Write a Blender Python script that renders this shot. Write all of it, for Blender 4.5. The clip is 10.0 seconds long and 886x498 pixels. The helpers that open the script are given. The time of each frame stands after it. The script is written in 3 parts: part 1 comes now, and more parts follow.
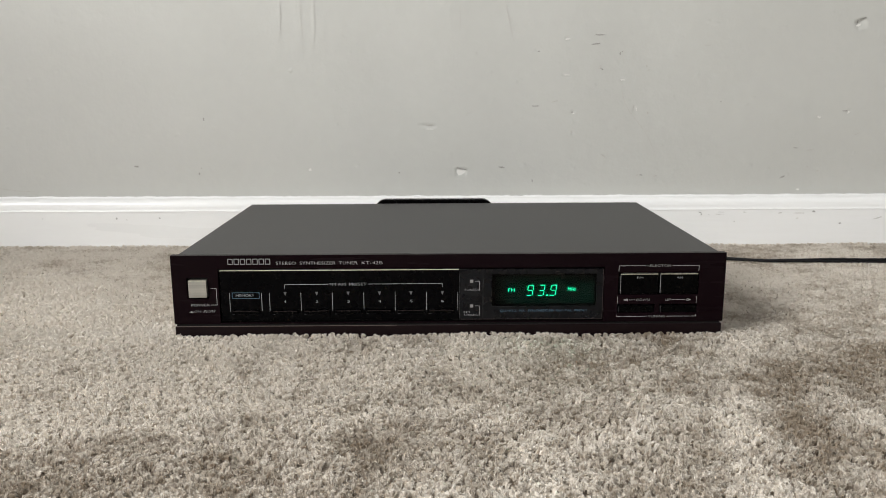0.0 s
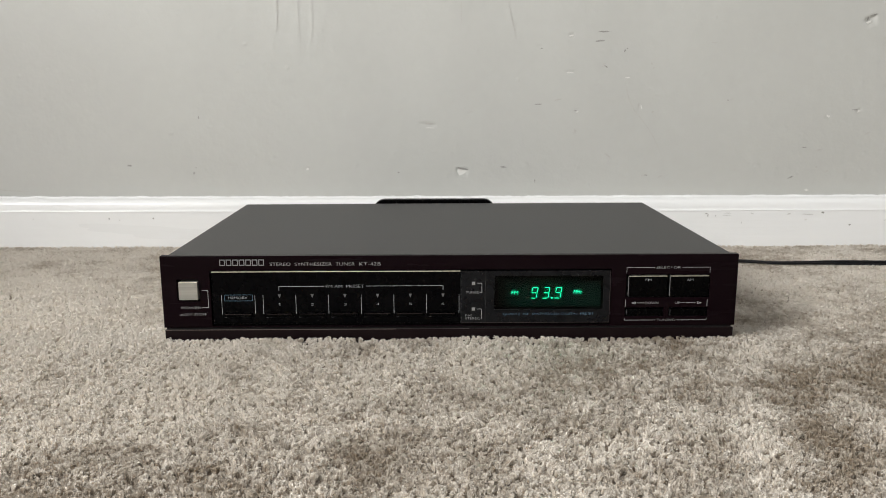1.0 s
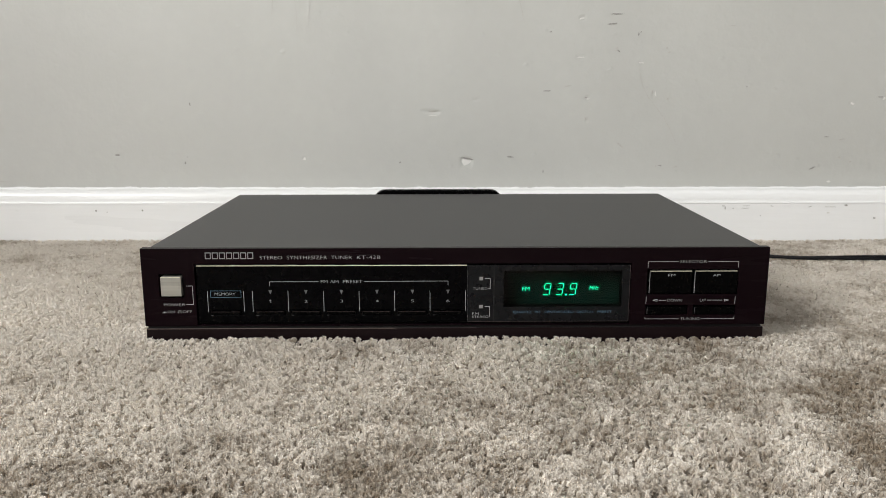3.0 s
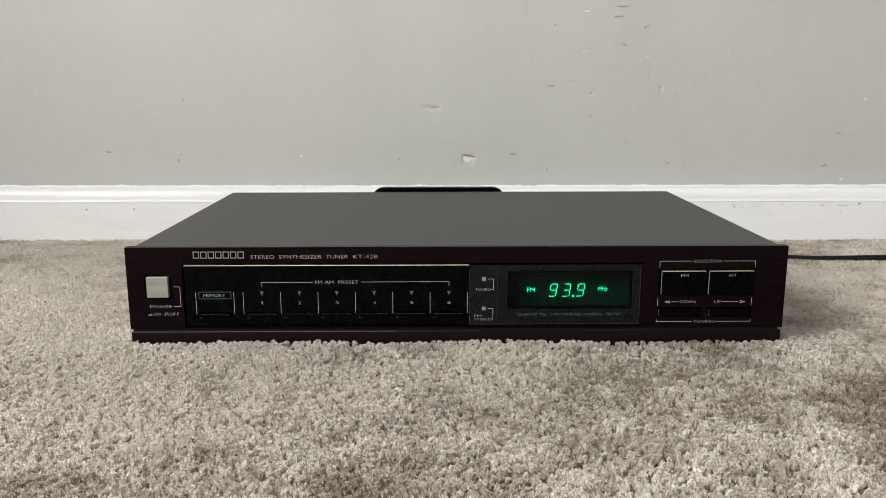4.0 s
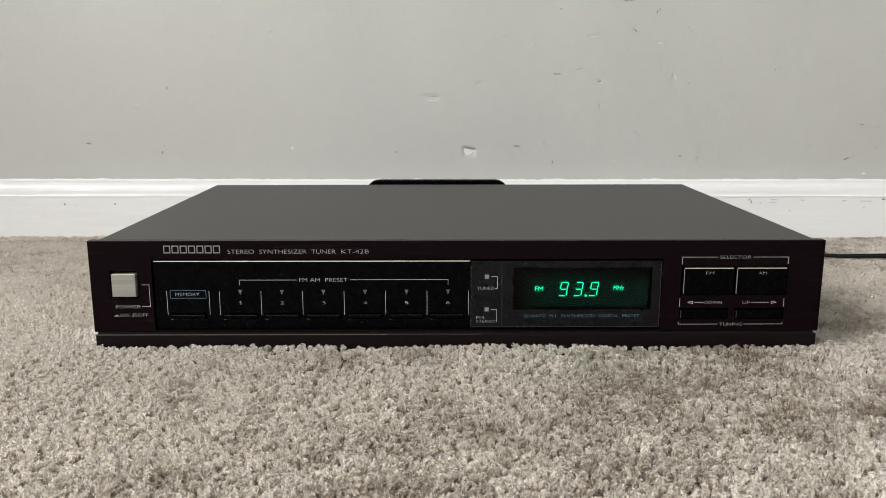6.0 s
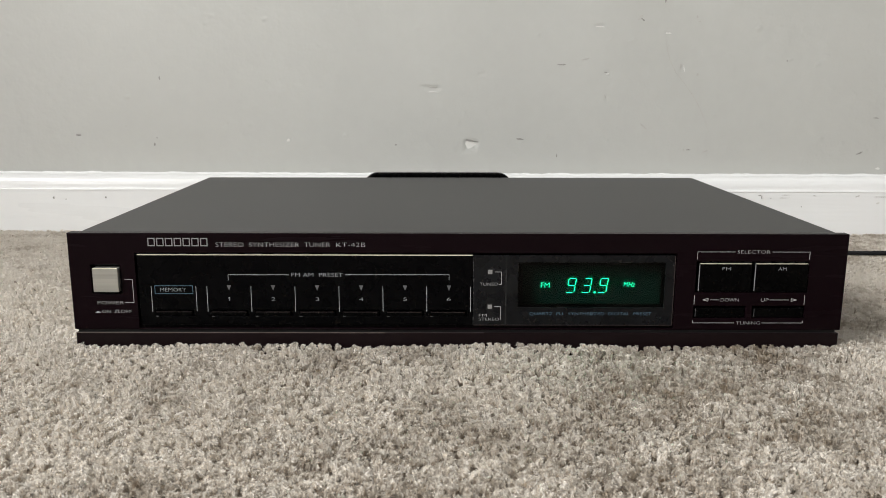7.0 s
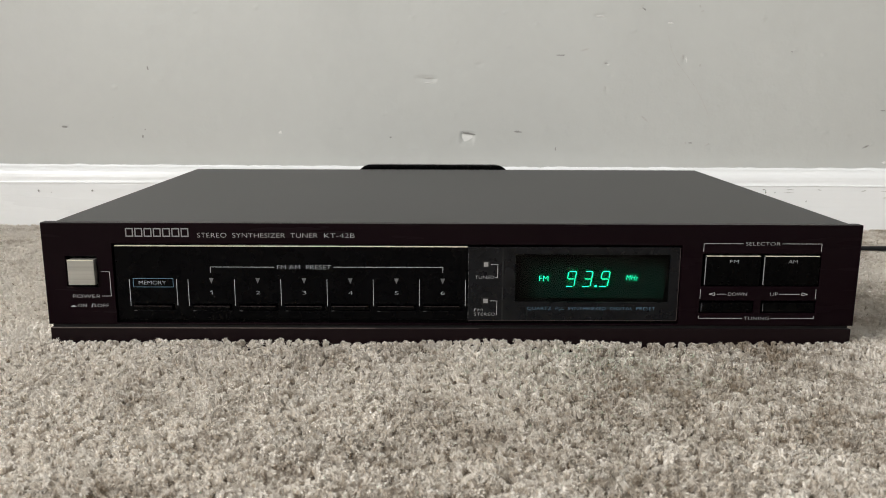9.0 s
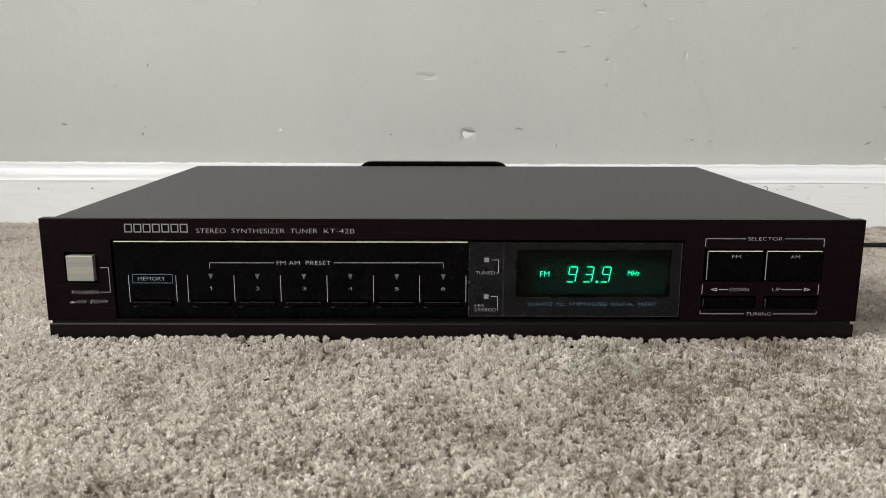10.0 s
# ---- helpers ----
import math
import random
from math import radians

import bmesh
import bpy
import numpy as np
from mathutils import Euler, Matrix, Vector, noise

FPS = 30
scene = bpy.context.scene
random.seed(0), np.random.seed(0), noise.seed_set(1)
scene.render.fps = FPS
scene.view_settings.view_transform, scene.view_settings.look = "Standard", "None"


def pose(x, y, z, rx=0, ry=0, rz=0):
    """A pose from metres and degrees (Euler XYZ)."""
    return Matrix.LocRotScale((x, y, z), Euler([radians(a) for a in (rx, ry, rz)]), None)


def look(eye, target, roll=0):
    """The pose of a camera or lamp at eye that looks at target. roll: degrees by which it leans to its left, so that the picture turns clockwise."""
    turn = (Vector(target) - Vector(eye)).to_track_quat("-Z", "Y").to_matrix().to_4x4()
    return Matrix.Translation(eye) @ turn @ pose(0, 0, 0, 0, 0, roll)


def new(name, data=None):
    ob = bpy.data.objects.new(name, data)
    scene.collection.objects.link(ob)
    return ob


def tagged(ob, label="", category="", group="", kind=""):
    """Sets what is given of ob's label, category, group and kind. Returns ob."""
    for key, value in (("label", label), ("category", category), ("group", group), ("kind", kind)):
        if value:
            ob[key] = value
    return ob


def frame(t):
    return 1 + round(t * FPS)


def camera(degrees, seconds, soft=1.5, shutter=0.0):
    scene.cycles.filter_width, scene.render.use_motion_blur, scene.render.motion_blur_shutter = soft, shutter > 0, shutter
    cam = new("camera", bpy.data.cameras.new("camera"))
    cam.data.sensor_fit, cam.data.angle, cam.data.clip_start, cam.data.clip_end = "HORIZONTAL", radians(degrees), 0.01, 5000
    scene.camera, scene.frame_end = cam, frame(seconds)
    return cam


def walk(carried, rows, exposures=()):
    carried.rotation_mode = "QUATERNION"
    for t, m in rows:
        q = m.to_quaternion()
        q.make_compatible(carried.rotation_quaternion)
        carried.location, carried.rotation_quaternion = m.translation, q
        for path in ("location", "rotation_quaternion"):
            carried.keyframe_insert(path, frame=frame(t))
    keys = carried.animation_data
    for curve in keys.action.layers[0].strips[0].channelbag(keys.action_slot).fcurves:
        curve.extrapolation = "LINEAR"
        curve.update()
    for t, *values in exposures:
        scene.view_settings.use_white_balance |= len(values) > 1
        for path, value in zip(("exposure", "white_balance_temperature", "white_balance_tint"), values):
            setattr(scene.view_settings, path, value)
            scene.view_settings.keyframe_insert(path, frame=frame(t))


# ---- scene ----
cam = camera(59.5, 10.0, soft=0.8)
cam.data.dof.use_dof = True
cam.data.dof.focus_distance, cam.data.dof.aperture_fstop = 0.50, 22
PATH = [
    (0, (-0.01116, -0.60042, 0.19334), (0.00973, 1.36092, -0.19743), -0.078),
    (0.5, (-0.01103, -0.58869, 0.19074), (0.01100, 1.37368, -0.19475), -0.066),
    (1, (-0.01167, -0.57732, 0.18709), (0.00989, 1.38542, -0.19655), 0.007),
    (1.5, (-0.01149, -0.56305, 0.18453), (0.00998, 1.39943, -0.20043), 0.093),
    (2, (-0.01284, -0.55007, 0.18176), (0.00754, 1.41174, -0.20666), 0.093),
    (2.5, (-0.01362, -0.54139, 0.17867), (0.00508, 1.41943, -0.21485), 0.072),
    (4, (-0.01327, -0.50419, 0.16833), (0.00197, 1.45725, -0.22217), 0.047),
    (4.5, (-0.00986, -0.49023, 0.16585), (0.00547, 1.47169, -0.22228), -0.038),
    (5, (-0.01014, -0.47810, 0.16423), (0.00607, 1.48398, -0.22307), -0.063),
    (5.5, (-0.01176, -0.46715, 0.15887), (0.00445, 1.49514, -0.22734), 0.020),
    (7, (-0.01181, -0.42932, 0.14593), (0.00159, 1.53229, -0.24383), 0.309),
    (7.5, (-0.00936, -0.42082, 0.14185), (0.00732, 1.54037, -0.24988), 0.386),
    (8, (-0.00952, -0.41335, 0.14013), (0.00914, 1.54780, -0.25172), 0.408),
    (8.5, (-0.00994, -0.41104, 0.13849), (0.00966, 1.55010, -0.25332), 0.449),
    (9, (-0.00908, -0.40914, 0.13739), (0.00905, 1.55217, -0.25366), 0.418),
    (9.5, (-0.00734, -0.40845, 0.13662), (0.00809, 1.55259, -0.25592), 0.341),
    (10, (-0.00871, -0.40752, 0.13493), (0.00667, 1.55348, -0.25780), 0.331),
]
EXPOSURES = [(0.0, 0.0), (10.0, 0.0)]
walk(cam, [(t, look(eye, target, roll)) for t, eye, target, roll in PATH], EXPOSURES)

# ---- light: daylight through the window in the west wall ----
world = bpy.data.worlds.new("sky")
scene.world = world
world.use_nodes = True
sky = world.node_tree.nodes.new("ShaderNodeTexSky")
sky.sky_type = "NISHITA"
sky.sun_disc = False
sky.sun_elevation, sky.sun_rotation = radians(40), radians(200)
world.node_tree.links.new(sky.outputs[0], world.node_tree.nodes["Background"].inputs[0])
world.node_tree.nodes["Background"].inputs[1].default_value = 0.1

WEST, EAST, SOUTH, NORTH, HIGH = -1.28, 3.0, -2.4, 0.424, 2.5
WIN_Y0, WIN_Y1, WIN_Z0, WIN_Z1 = -1.70, -0.62, 0.74, 1.76


def window_light(wide, tall, energy, color, at, toward):
    data = bpy.data.lights.new("window_daylight", "AREA")
    data.shape, data.size, data.size_y = "RECTANGLE", wide - 0.06, tall - 0.06
    data.energy, data.color = energy, color
    new("window_daylight", data).matrix_world = look(at, toward)


WIN_Y, WIN_Z = (WIN_Y0 + WIN_Y1) / 2, (WIN_Z0 + WIN_Z1) / 2
# lamp set back so the reveal cuts its light on the left
window_light(WIN_Y1 - WIN_Y0, WIN_Z1 - WIN_Z0, 99, (1.01, 1.0, 0.962), (WEST - 0.17, WIN_Y, WIN_Z), (WEST + 1, WIN_Y, WIN_Z))


# ---- materials ----
def material(name, color, rough=0.6, metal=0.0, vary=0.1, scale=40.0, fine=400.0, bump=0.0, bump_scale=600.0,
             depth=0.0005, stretch=(1, 1, 1), emit=0.0, specular=0.5, island=0.0, uneven=0.16):
    m = bpy.data.materials.new(name)
    m.use_nodes = True
    nt = m.node_tree
    b = nt.nodes["Principled BSDF"]
    b.inputs["Roughness"].default_value = rough
    b.inputs["Metallic"].default_value = metal
    b.inputs["Specular IOR Level"].default_value = specular
    co = nt.nodes.new("ShaderNodeTexCoord")
    mp = nt.nodes.new("ShaderNodeMapping")
    mp.inputs["Scale"].default_value = stretch
    nt.links.new(co.outputs["Object"], mp.inputs[0])

    def tex(s, detail=4.0):
        n = nt.nodes.new("ShaderNodeTexNoise")
        n.inputs["Scale"].default_value = s
        n.inputs["Detail"].default_value = detail
        nt.links.new(mp.outputs[0], n.inputs["Vector"])
        return n.outputs["Fac"]

    def math_node(op, a, c):
        n = nt.nodes.new("ShaderNodeMath")
        n.operation = op
        for i, v in enumerate((a, c)):
            if isinstance(v, (int, float)):
                n.inputs[i].default_value = v
            else:
                nt.links.new(v, n.inputs[i])
        return n.outputs[0]

    # brightness factor from a coarse and a fine noise
    total = math_node("ADD", math_node("MULTIPLY", tex(scale), 1.2 * vary), math_node("MULTIPLY", tex(fine), 0.8 * vary))
    factor = math_node("ADD", total, 1.0 - vary)
    if island:
        geo = nt.nodes.new("ShaderNodeNewGeometry")
        spread = math_node("ADD", math_node("MULTIPLY", geo.outputs["Random Per Island"], 2 * island), 1 - island)
        factor = math_node("MULTIPLY", factor, spread)
    mix = nt.nodes.new("ShaderNodeVectorMath")
    mix.operation = "SCALE"
    mix.inputs[0].default_value = color
    nt.links.new(factor, mix.inputs["Scale"])
    nt.links.new(mix.outputs[0], b.inputs["Base Color"])
    r = math_node("ADD", math_node("MULTIPLY", tex(scale * 2.3), uneven), rough - uneven / 2)
    nt.links.new(r, b.inputs["Roughness"])
    if bump:
        n = nt.nodes.new("ShaderNodeBump")
        n.inputs["Strength"].default_value = bump
        n.inputs["Distance"].default_value = depth
        nt.links.new(tex(bump_scale, 6.0), n.inputs["Height"])
        nt.links.new(n.outputs[0], b.inputs["Normal"])
    if emit:
        b.inputs["Emission Color"].default_value = (*color, 1)
        b.inputs["Emission Strength"].default_value = emit
    return m


def pile_yarn(name, shade, light):
    """Soft yarn: two tones mixed at three sizes of patch and strand by strand, letting some light through."""
    m = bpy.data.materials.new(name)
    m.use_nodes = True
    nt = m.node_tree
    nt.nodes.remove(nt.nodes["Principled BSDF"])
    co = nt.nodes.new("ShaderNodeTexCoord")
    total = None
    for scale, weight, detail in ((7.0, 0.8, 2.0), (45.0, 1.4, 3.0), (150.0, 1.6, 3.0)):
        n = nt.nodes.new("ShaderNodeTexNoise")
        n.inputs["Scale"].default_value, n.inputs["Detail"].default_value = scale, detail
        nt.links.new(co.outputs["Object"], n.inputs["Vector"])
        k = nt.nodes.new("ShaderNodeMath")
        k.operation = "MULTIPLY_ADD"
        k.inputs[1].default_value = weight
        nt.links.new(n.outputs["Fac"], k.inputs[0])
        if total is None:
            k.inputs[2].default_value = -1.12
        else:
            nt.links.new(total, k.inputs[2])
        total = k.outputs[0]
    # painted tone of each tuft: brushed sheen and local light level
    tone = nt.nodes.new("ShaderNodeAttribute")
    tone.attribute_name = "lay_and_light"
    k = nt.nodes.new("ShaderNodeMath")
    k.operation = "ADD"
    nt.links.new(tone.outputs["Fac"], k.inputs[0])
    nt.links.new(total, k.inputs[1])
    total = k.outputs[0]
    geo = nt.nodes.new("ShaderNodeNewGeometry")
    k = nt.nodes.new("ShaderNodeMath")
    k.operation, k.use_clamp = "MULTIPLY_ADD", True
    k.inputs[1].default_value = 0.05
    nt.links.new(geo.outputs["Random Per Island"], k.inputs[0])
    nt.links.new(total, k.inputs[2])
    mix = nt.nodes.new("ShaderNodeMix")
    mix.data_type = "RGBA"
    mix.inputs["A"].default_value, mix.inputs["B"].default_value = (*shade, 1), (*light, 1)
    nt.links.new(k.outputs[0], mix.inputs["Factor"])
    matt = nt.nodes.new("ShaderNodeBsdfDiffuse")
    glow = nt.nodes.new("ShaderNodeBsdfTranslucent")
    both = nt.nodes.new("ShaderNodeMixShader")
    both.inputs[0].default_value = 0.5
    nt.links.new(mix.outputs["Result"], matt.inputs[0])
    nt.links.new(mix.outputs["Result"], glow.inputs[0])
    nt.links.new(matt.outputs[0], both.inputs[1])
    nt.links.new(glow.outputs[0], both.inputs[2])
    shine = nt.nodes.new("ShaderNodeBsdfGlossy")
    shine.inputs["Roughness"].default_value = 0.42
    coat = nt.nodes.new("ShaderNodeMixShader")
    coat.inputs[0].default_value = 0.03
    nt.links.new(both.outputs[0], coat.inputs[1])
    nt.links.new(shine.outputs[0], coat.inputs[2])
    nt.links.new(coat.outputs[0], nt.nodes["Material Output"].inputs[0])
    return m


def smoked_glass(name, tint):
    m = bpy.data.materials.new(name)
    m.use_nodes = True
    nt = m.node_tree
    nt.nodes.remove(nt.nodes["Principled BSDF"])
    clear = nt.nodes.new("ShaderNodeBsdfTransparent")
    clear.inputs[0].default_value = (*tint, 1)
    gloss = nt.nodes.new("ShaderNodeBsdfGlossy")
    gloss.inputs["Roughness"].default_value = 0.12
    fresnel = nt.nodes.new("ShaderNodeFresnel")
    fresnel.inputs[0].default_value = 1.28
    mix = nt.nodes.new("ShaderNodeMixShader")
    nt.links.new(fresnel.outputs[0], mix.inputs[0])
    nt.links.new(clear.outputs[0], mix.inputs[1])
    nt.links.new(gloss.outputs[0], mix.inputs[2])
    nt.links.new(mix.outputs[0], nt.nodes["Material Output"].inputs[0])
    return m


WALL = material("greige_wall_paint", (0.521, 0.520, 0.494), 0.5, vary=0.07, scale=6, fine=70, bump=0.5, bump_scale=150, depth=0.0008)
PLAIN = material("plain_room_paint", (0.43, 0.44, 0.46), 0.7, vary=0.05, scale=3, fine=60)
TRIM = material("white_gloss_trim_paint", (0.89, 0.89, 0.885), 0.3, vary=0.05, scale=9, fine=120, bump=0.5, bump_scale=220, depth=0.0006, stretch=(0.08, 1, 1))
CHIP = material("bare_plaster", (0.74, 0.73, 0.70), 0.8, vary=0.08, scale=200, fine=1500)
# dark scuffs, and the painted shade under the upper lips of knocks
SCUFF_AND_SHADE = material("dark_scuff_and_lip_shade", (0.29, 0.28, 0.262), 0.6, vary=0.5, scale=500, fine=1800)
FAINT = material("faint_grey_scuff", (0.49, 0.475, 0.445), 0.6, vary=0.3, scale=400, fine=1800)
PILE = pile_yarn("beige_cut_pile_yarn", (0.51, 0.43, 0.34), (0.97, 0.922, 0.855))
BACKING = material("carpet_backing", (0.47, 0.415, 0.355), 0.95, vary=0.3, scale=30, fine=350, bump=1.0, bump_scale=330, depth=0.004, specular=0.1)
COVER = material("satin_black_metal_cover", (0.025, 0.0243, 0.025), 0.43, vary=0.02, scale=12, fine=900, uneven=0.0)
PANEL = material("dark_brown_anodised_panel", (0.0047, 0.0018, 0.0029), 0.26, specular=0.07, vary=0.12, scale=50, fine=1500, stretch=(0.1, 1, 1))
STRIP = material("dark_brown_base_paint", (0.0078, 0.0041, 0.0048), 0.35, specular=0.12, vary=0.2, scale=50, fine=1500, stretch=(0.1, 1, 1))
BLACK = material("black_satin_plastic", (0.0007, 0.0007, 0.0010), 0.28, specular=0.07, vary=0.15, scale=60, fine=1500)
KEY = material("black_key_plastic", (0.0008, 0.0008, 0.0009), 0.28, specular=0.06, vary=0.15, scale=90, fine=1500)
LENS = material("smoky_grey_lens_surround", (0.0043, 0.0045, 0.0056), 0.28, specular=0.20, vary=0.95, scale=60, fine=240)
TUBE = material("display_tube_plate", (0.008, 0.135, 0.082), 0.6, vary=0.25, scale=200, fine=900)
# near-black put into wells, gaps and the groove as their shade; also lamp rims
RECESS_BLACK = material("dark_recess", (0.002, 0.002, 0.002), 0.8, vary=0.2)
SILVER = material("brushed_silver_button", (0.40, 0.39, 0.355), 0.38, metal=0.6, vary=0.5, scale=60, fine=500, stretch=(0.04, 1, 9))
# chamfer highlights in three strengths, put into the colour of thin strips
EDGE_GLINT = material("bright_edge_highlight", (0.78, 0.74, 0.58), 0.35, metal=0.1, vary=0.08, scale=90)
EDGE_GLINT_DULL = material("dull_edge_highlight", (0.15, 0.12, 0.11), 0.4, metal=0.4, vary=0.2, scale=60)
EDGE_GLINT_FAINT = material("faint_edge_highlight", (0.06, 0.045, 0.045), 0.4, metal=0.4, vary=0.4, scale=60)
MARK = material("grey_mark_ink_and_highlight", (0.22, 0.22, 0.225), 0.6, vary=0.1, scale=300)
INK = material("grey_printed_ink", (0.46, 0.46, 0.465), 0.6, vary=0.1, scale=300)
PALE = material("pale_printed_ink", (0.46, 0.48, 0.50), 0.6, vary=0.1, scale=300)
BLUE = material("blue_printed_ink", (0.11, 0.21, 0.30), 0.6, vary=0.1, scale=300)
DARK_GREY = material("dark_grey_ink_and_highlight", (0.10, 0.10, 0.105), 0.6, vary=0.4, scale=700)
LAMP = material("unlit_indicator_lens", (0.24, 0.235, 0.23), 0.4, vary=0.15, scale=300)
GREEN = material("green_phosphor", (0.014, 1.0, 0.45), 0.5, vary=0.0, emit=32.0)
GLASS = smoked_glass("smoked_display_glass", (0.26, 0.28, 0.29))
RUBBER = material("black_cord_rubber", (0.008, 0.008, 0.009), 0.6, vary=0.2, scale=60, bump=0.1, bump_scale=900, specular=0.2)


# ---- mesh helpers ----
def part(name, bm, mat, parent=None, label="", smooth=False):
    mesh = bpy.data.meshes.new(name)
    bm.normal_update()
    bm.to_mesh(mesh)
    bm.free()
    mesh.materials.append(mat)
    if smooth:
        mesh.polygons.foreach_set("use_smooth", [True] * len(mesh.polygons))
    ob = new(name, mesh)
    if parent:
        ob.parent = parent
    return tagged(ob, label)


def box(bm, x0, x1, y0, y1, z0, z1, bevel=0.0, segments=2):
    made = bmesh.ops.create_cube(bm, size=1.0)["verts"]
    for v in made:
        v.co = Vector(((x0 + x1) / 2 + v.co.x * (x1 - x0), (y0 + y1) / 2 + v.co.y * (y1 - y0), (z0 + z1) / 2 + v.co.z * (z1 - z0)))
    if bevel:
        edges = {e for v in made for e in v.link_edges}
        bmesh.ops.bevel(bm, geom=list(edges), offset=bevel, segments=segments, affect="EDGES", profile=0.5)
    return bm


def slab(*size, bevel=0.0, segments=2):
    return box(bmesh.new(), *size, bevel=bevel, segments=segments)


def plate(x0, x1, z0, z1, y0, y1, holes=(), bevel=0.0):
    """An upright plate from y0 (front) to y1 with rectangular openings (x0, x1, z0, z1)."""
    xs = sorted({x0, x1, *(v for h in holes for v in h[:2])})
    zs = sorted({z0, z1, *(v for h in holes for v in h[2:])})
    bm = bmesh.new()
    grid = {(i, k, s): bm.verts.new((x, y, z)) for i, x in enumerate(xs) for k, z in enumerate(zs) for s, y in enumerate((y0, y1))}

    def solid(i, k):
        if not (0 <= i < len(xs) - 1 and 0 <= k < len(zs) - 1):
            return False
        cx, cz = (xs[i] + xs[i + 1]) / 2, (zs[k] + zs[k + 1]) / 2
        return not any(h[0] < cx < h[1] and h[2] < cz < h[3] for h in holes)

    for i in range(len(xs) - 1):
        for k in range(len(zs) - 1):
            if not solid(i, k):
                continue
            bm.faces.new([grid[a, b, 0] for a, b in ((i, k), (i + 1, k), (i + 1, k + 1), (i, k + 1))])
            bm.faces.new([grid[a, b, 1] for a, b in ((i, k), (i, k + 1), (i + 1, k + 1), (i + 1, k))])
            for di, dk, a, b in ((-1, 0, (i, k + 1), (i, k)), (1, 0, (i + 1, k), (i + 1, k + 1)), (0, -1, (i, k), (i + 1, k)), (0, 1, (i + 1, k + 1), (i, k + 1))):
                if not solid(i + di, k + dk):
                    bm.faces.new([grid[(*b, 0)], grid[(*a, 0)], grid[(*a, 1)], grid[(*b, 1)]])
    bmesh.ops.delete(bm, geom=[v for v in bm.verts if not v.link_faces], context="VERTS")
    bmesh.ops.recalc_face_normals(bm, faces=bm.faces)
    if bevel:
        sharp = [e for e in bm.edges if len(e.link_faces) == 2 and e.calc_face_angle() > 0.5]
        bmesh.ops.bevel(bm, geom=sharp, offset=bevel, segments=2, affect="EDGES", profile=0.5)
    return bm


def line(x0, z0, x1, z1, wide, y=-0.00008):
    """A printed line between two points of a front, as a thin raised bar."""
    bm = bmesh.new()
    a, b = Vector((x0, 0, z0)), Vector((x1, 0, z1))
    side = (b - a).normalized().cross(Vector((0, 1, 0))) * wide / 2
    ends = [a - side, b - side, b + side, a + side]
    front = [bm.verts.new((v.x, y, v.z)) for v in ends]
    back = [bm.verts.new((v.x, y + 0.0001, v.z)) for v in ends]
    bm.faces.new(front)
    for i in range(4):
        j = (i + 1) % 4
        bm.faces.new([front[j], front[i], back[i], back[j]])
    bmesh.ops.recalc_face_normals(bm, faces=bm.faces)
    return bm


def polyline(points, wide, y=-0.00008):
    """Connected printed lines joined into one mesh."""
    bm = bmesh.new()
    for (x0, z0), (x1, z1) in zip(points, points[1:]):
        one = line(x0, z0, x1, z1, wide, y)
        mesh = bpy.data.meshes.new("stroke")
        one.to_mesh(mesh)
        one.free()
        bm.from_mesh(mesh)
        bpy.data.meshes.remove(mesh)
    return bm


def words(body, x0, x1, z0, z1, mat, parent, name="lettering", y=-0.00008, weight=-0.023):
    """Raised printed words that fill the given rectangle of a front."""
    curve = bpy.data.curves.new("words", "FONT")
    curve.body = body
    curve.resolution_u = 3
    curve.offset = weight
    ob = new("words", curve)
    graph = bpy.context.evaluated_depsgraph_get()
    mesh = bpy.data.meshes.new_from_object(ob.evaluated_get(graph))
    bpy.data.objects.remove(ob)
    bpy.data.curves.remove(curve)
    co = np.array([v.co[:] for v in mesh.vertices])
    low, high = co.min(0), co.max(0)
    for v in mesh.vertices:
        v.co = (x0 + (v.co.x - low[0]) / (high[0] - low[0]) * (x1 - x0), y, z0 + (v.co.y - low[1]) / (high[1] - low[1]) * (z1 - z0))
    mesh.materials.clear()
    mesh.materials.append(mat)
    mesh.name = name
    made = new(name, mesh)
    made.parent = parent
    return made


def tube(points, radius, sides=8, closed=False):
    """A round tube along points (rings kept upright to the way)."""
    bm = bmesh.new()
    rings = []
    count = len(points)
    for i, p in enumerate(points):
        a = points[i - 1] if (i or closed) else p
        b = points[(i + 1) % count] if (i < count - 1 or closed) else p
        way = (Vector(b) - Vector(a)).normalized()
        side = way.cross(Vector((0, 0, 1)))
        side = side.normalized() if side.length > 1e-4 else Vector((1, 0, 0))
        up = side.cross(way).normalized()
        rings.append([bm.verts.new(Vector(p) + radius * (side * math.cos(t) + up * math.sin(t))) for t in (2 * math.pi * k / sides for k in range(sides))])
    for i in range(count if closed else count - 1):
        r, s = rings[i], rings[(i + 1) % count]
        for k in range(sides):
            bm.faces.new([r[k], r[(k + 1) % sides], s[(k + 1) % sides], s[k]])
    if not closed:
        bm.faces.new(rings[0])
        bm.faces.new(rings[-1])
    bmesh.ops.recalc_face_normals(bm, faces=bm.faces)
    return bm


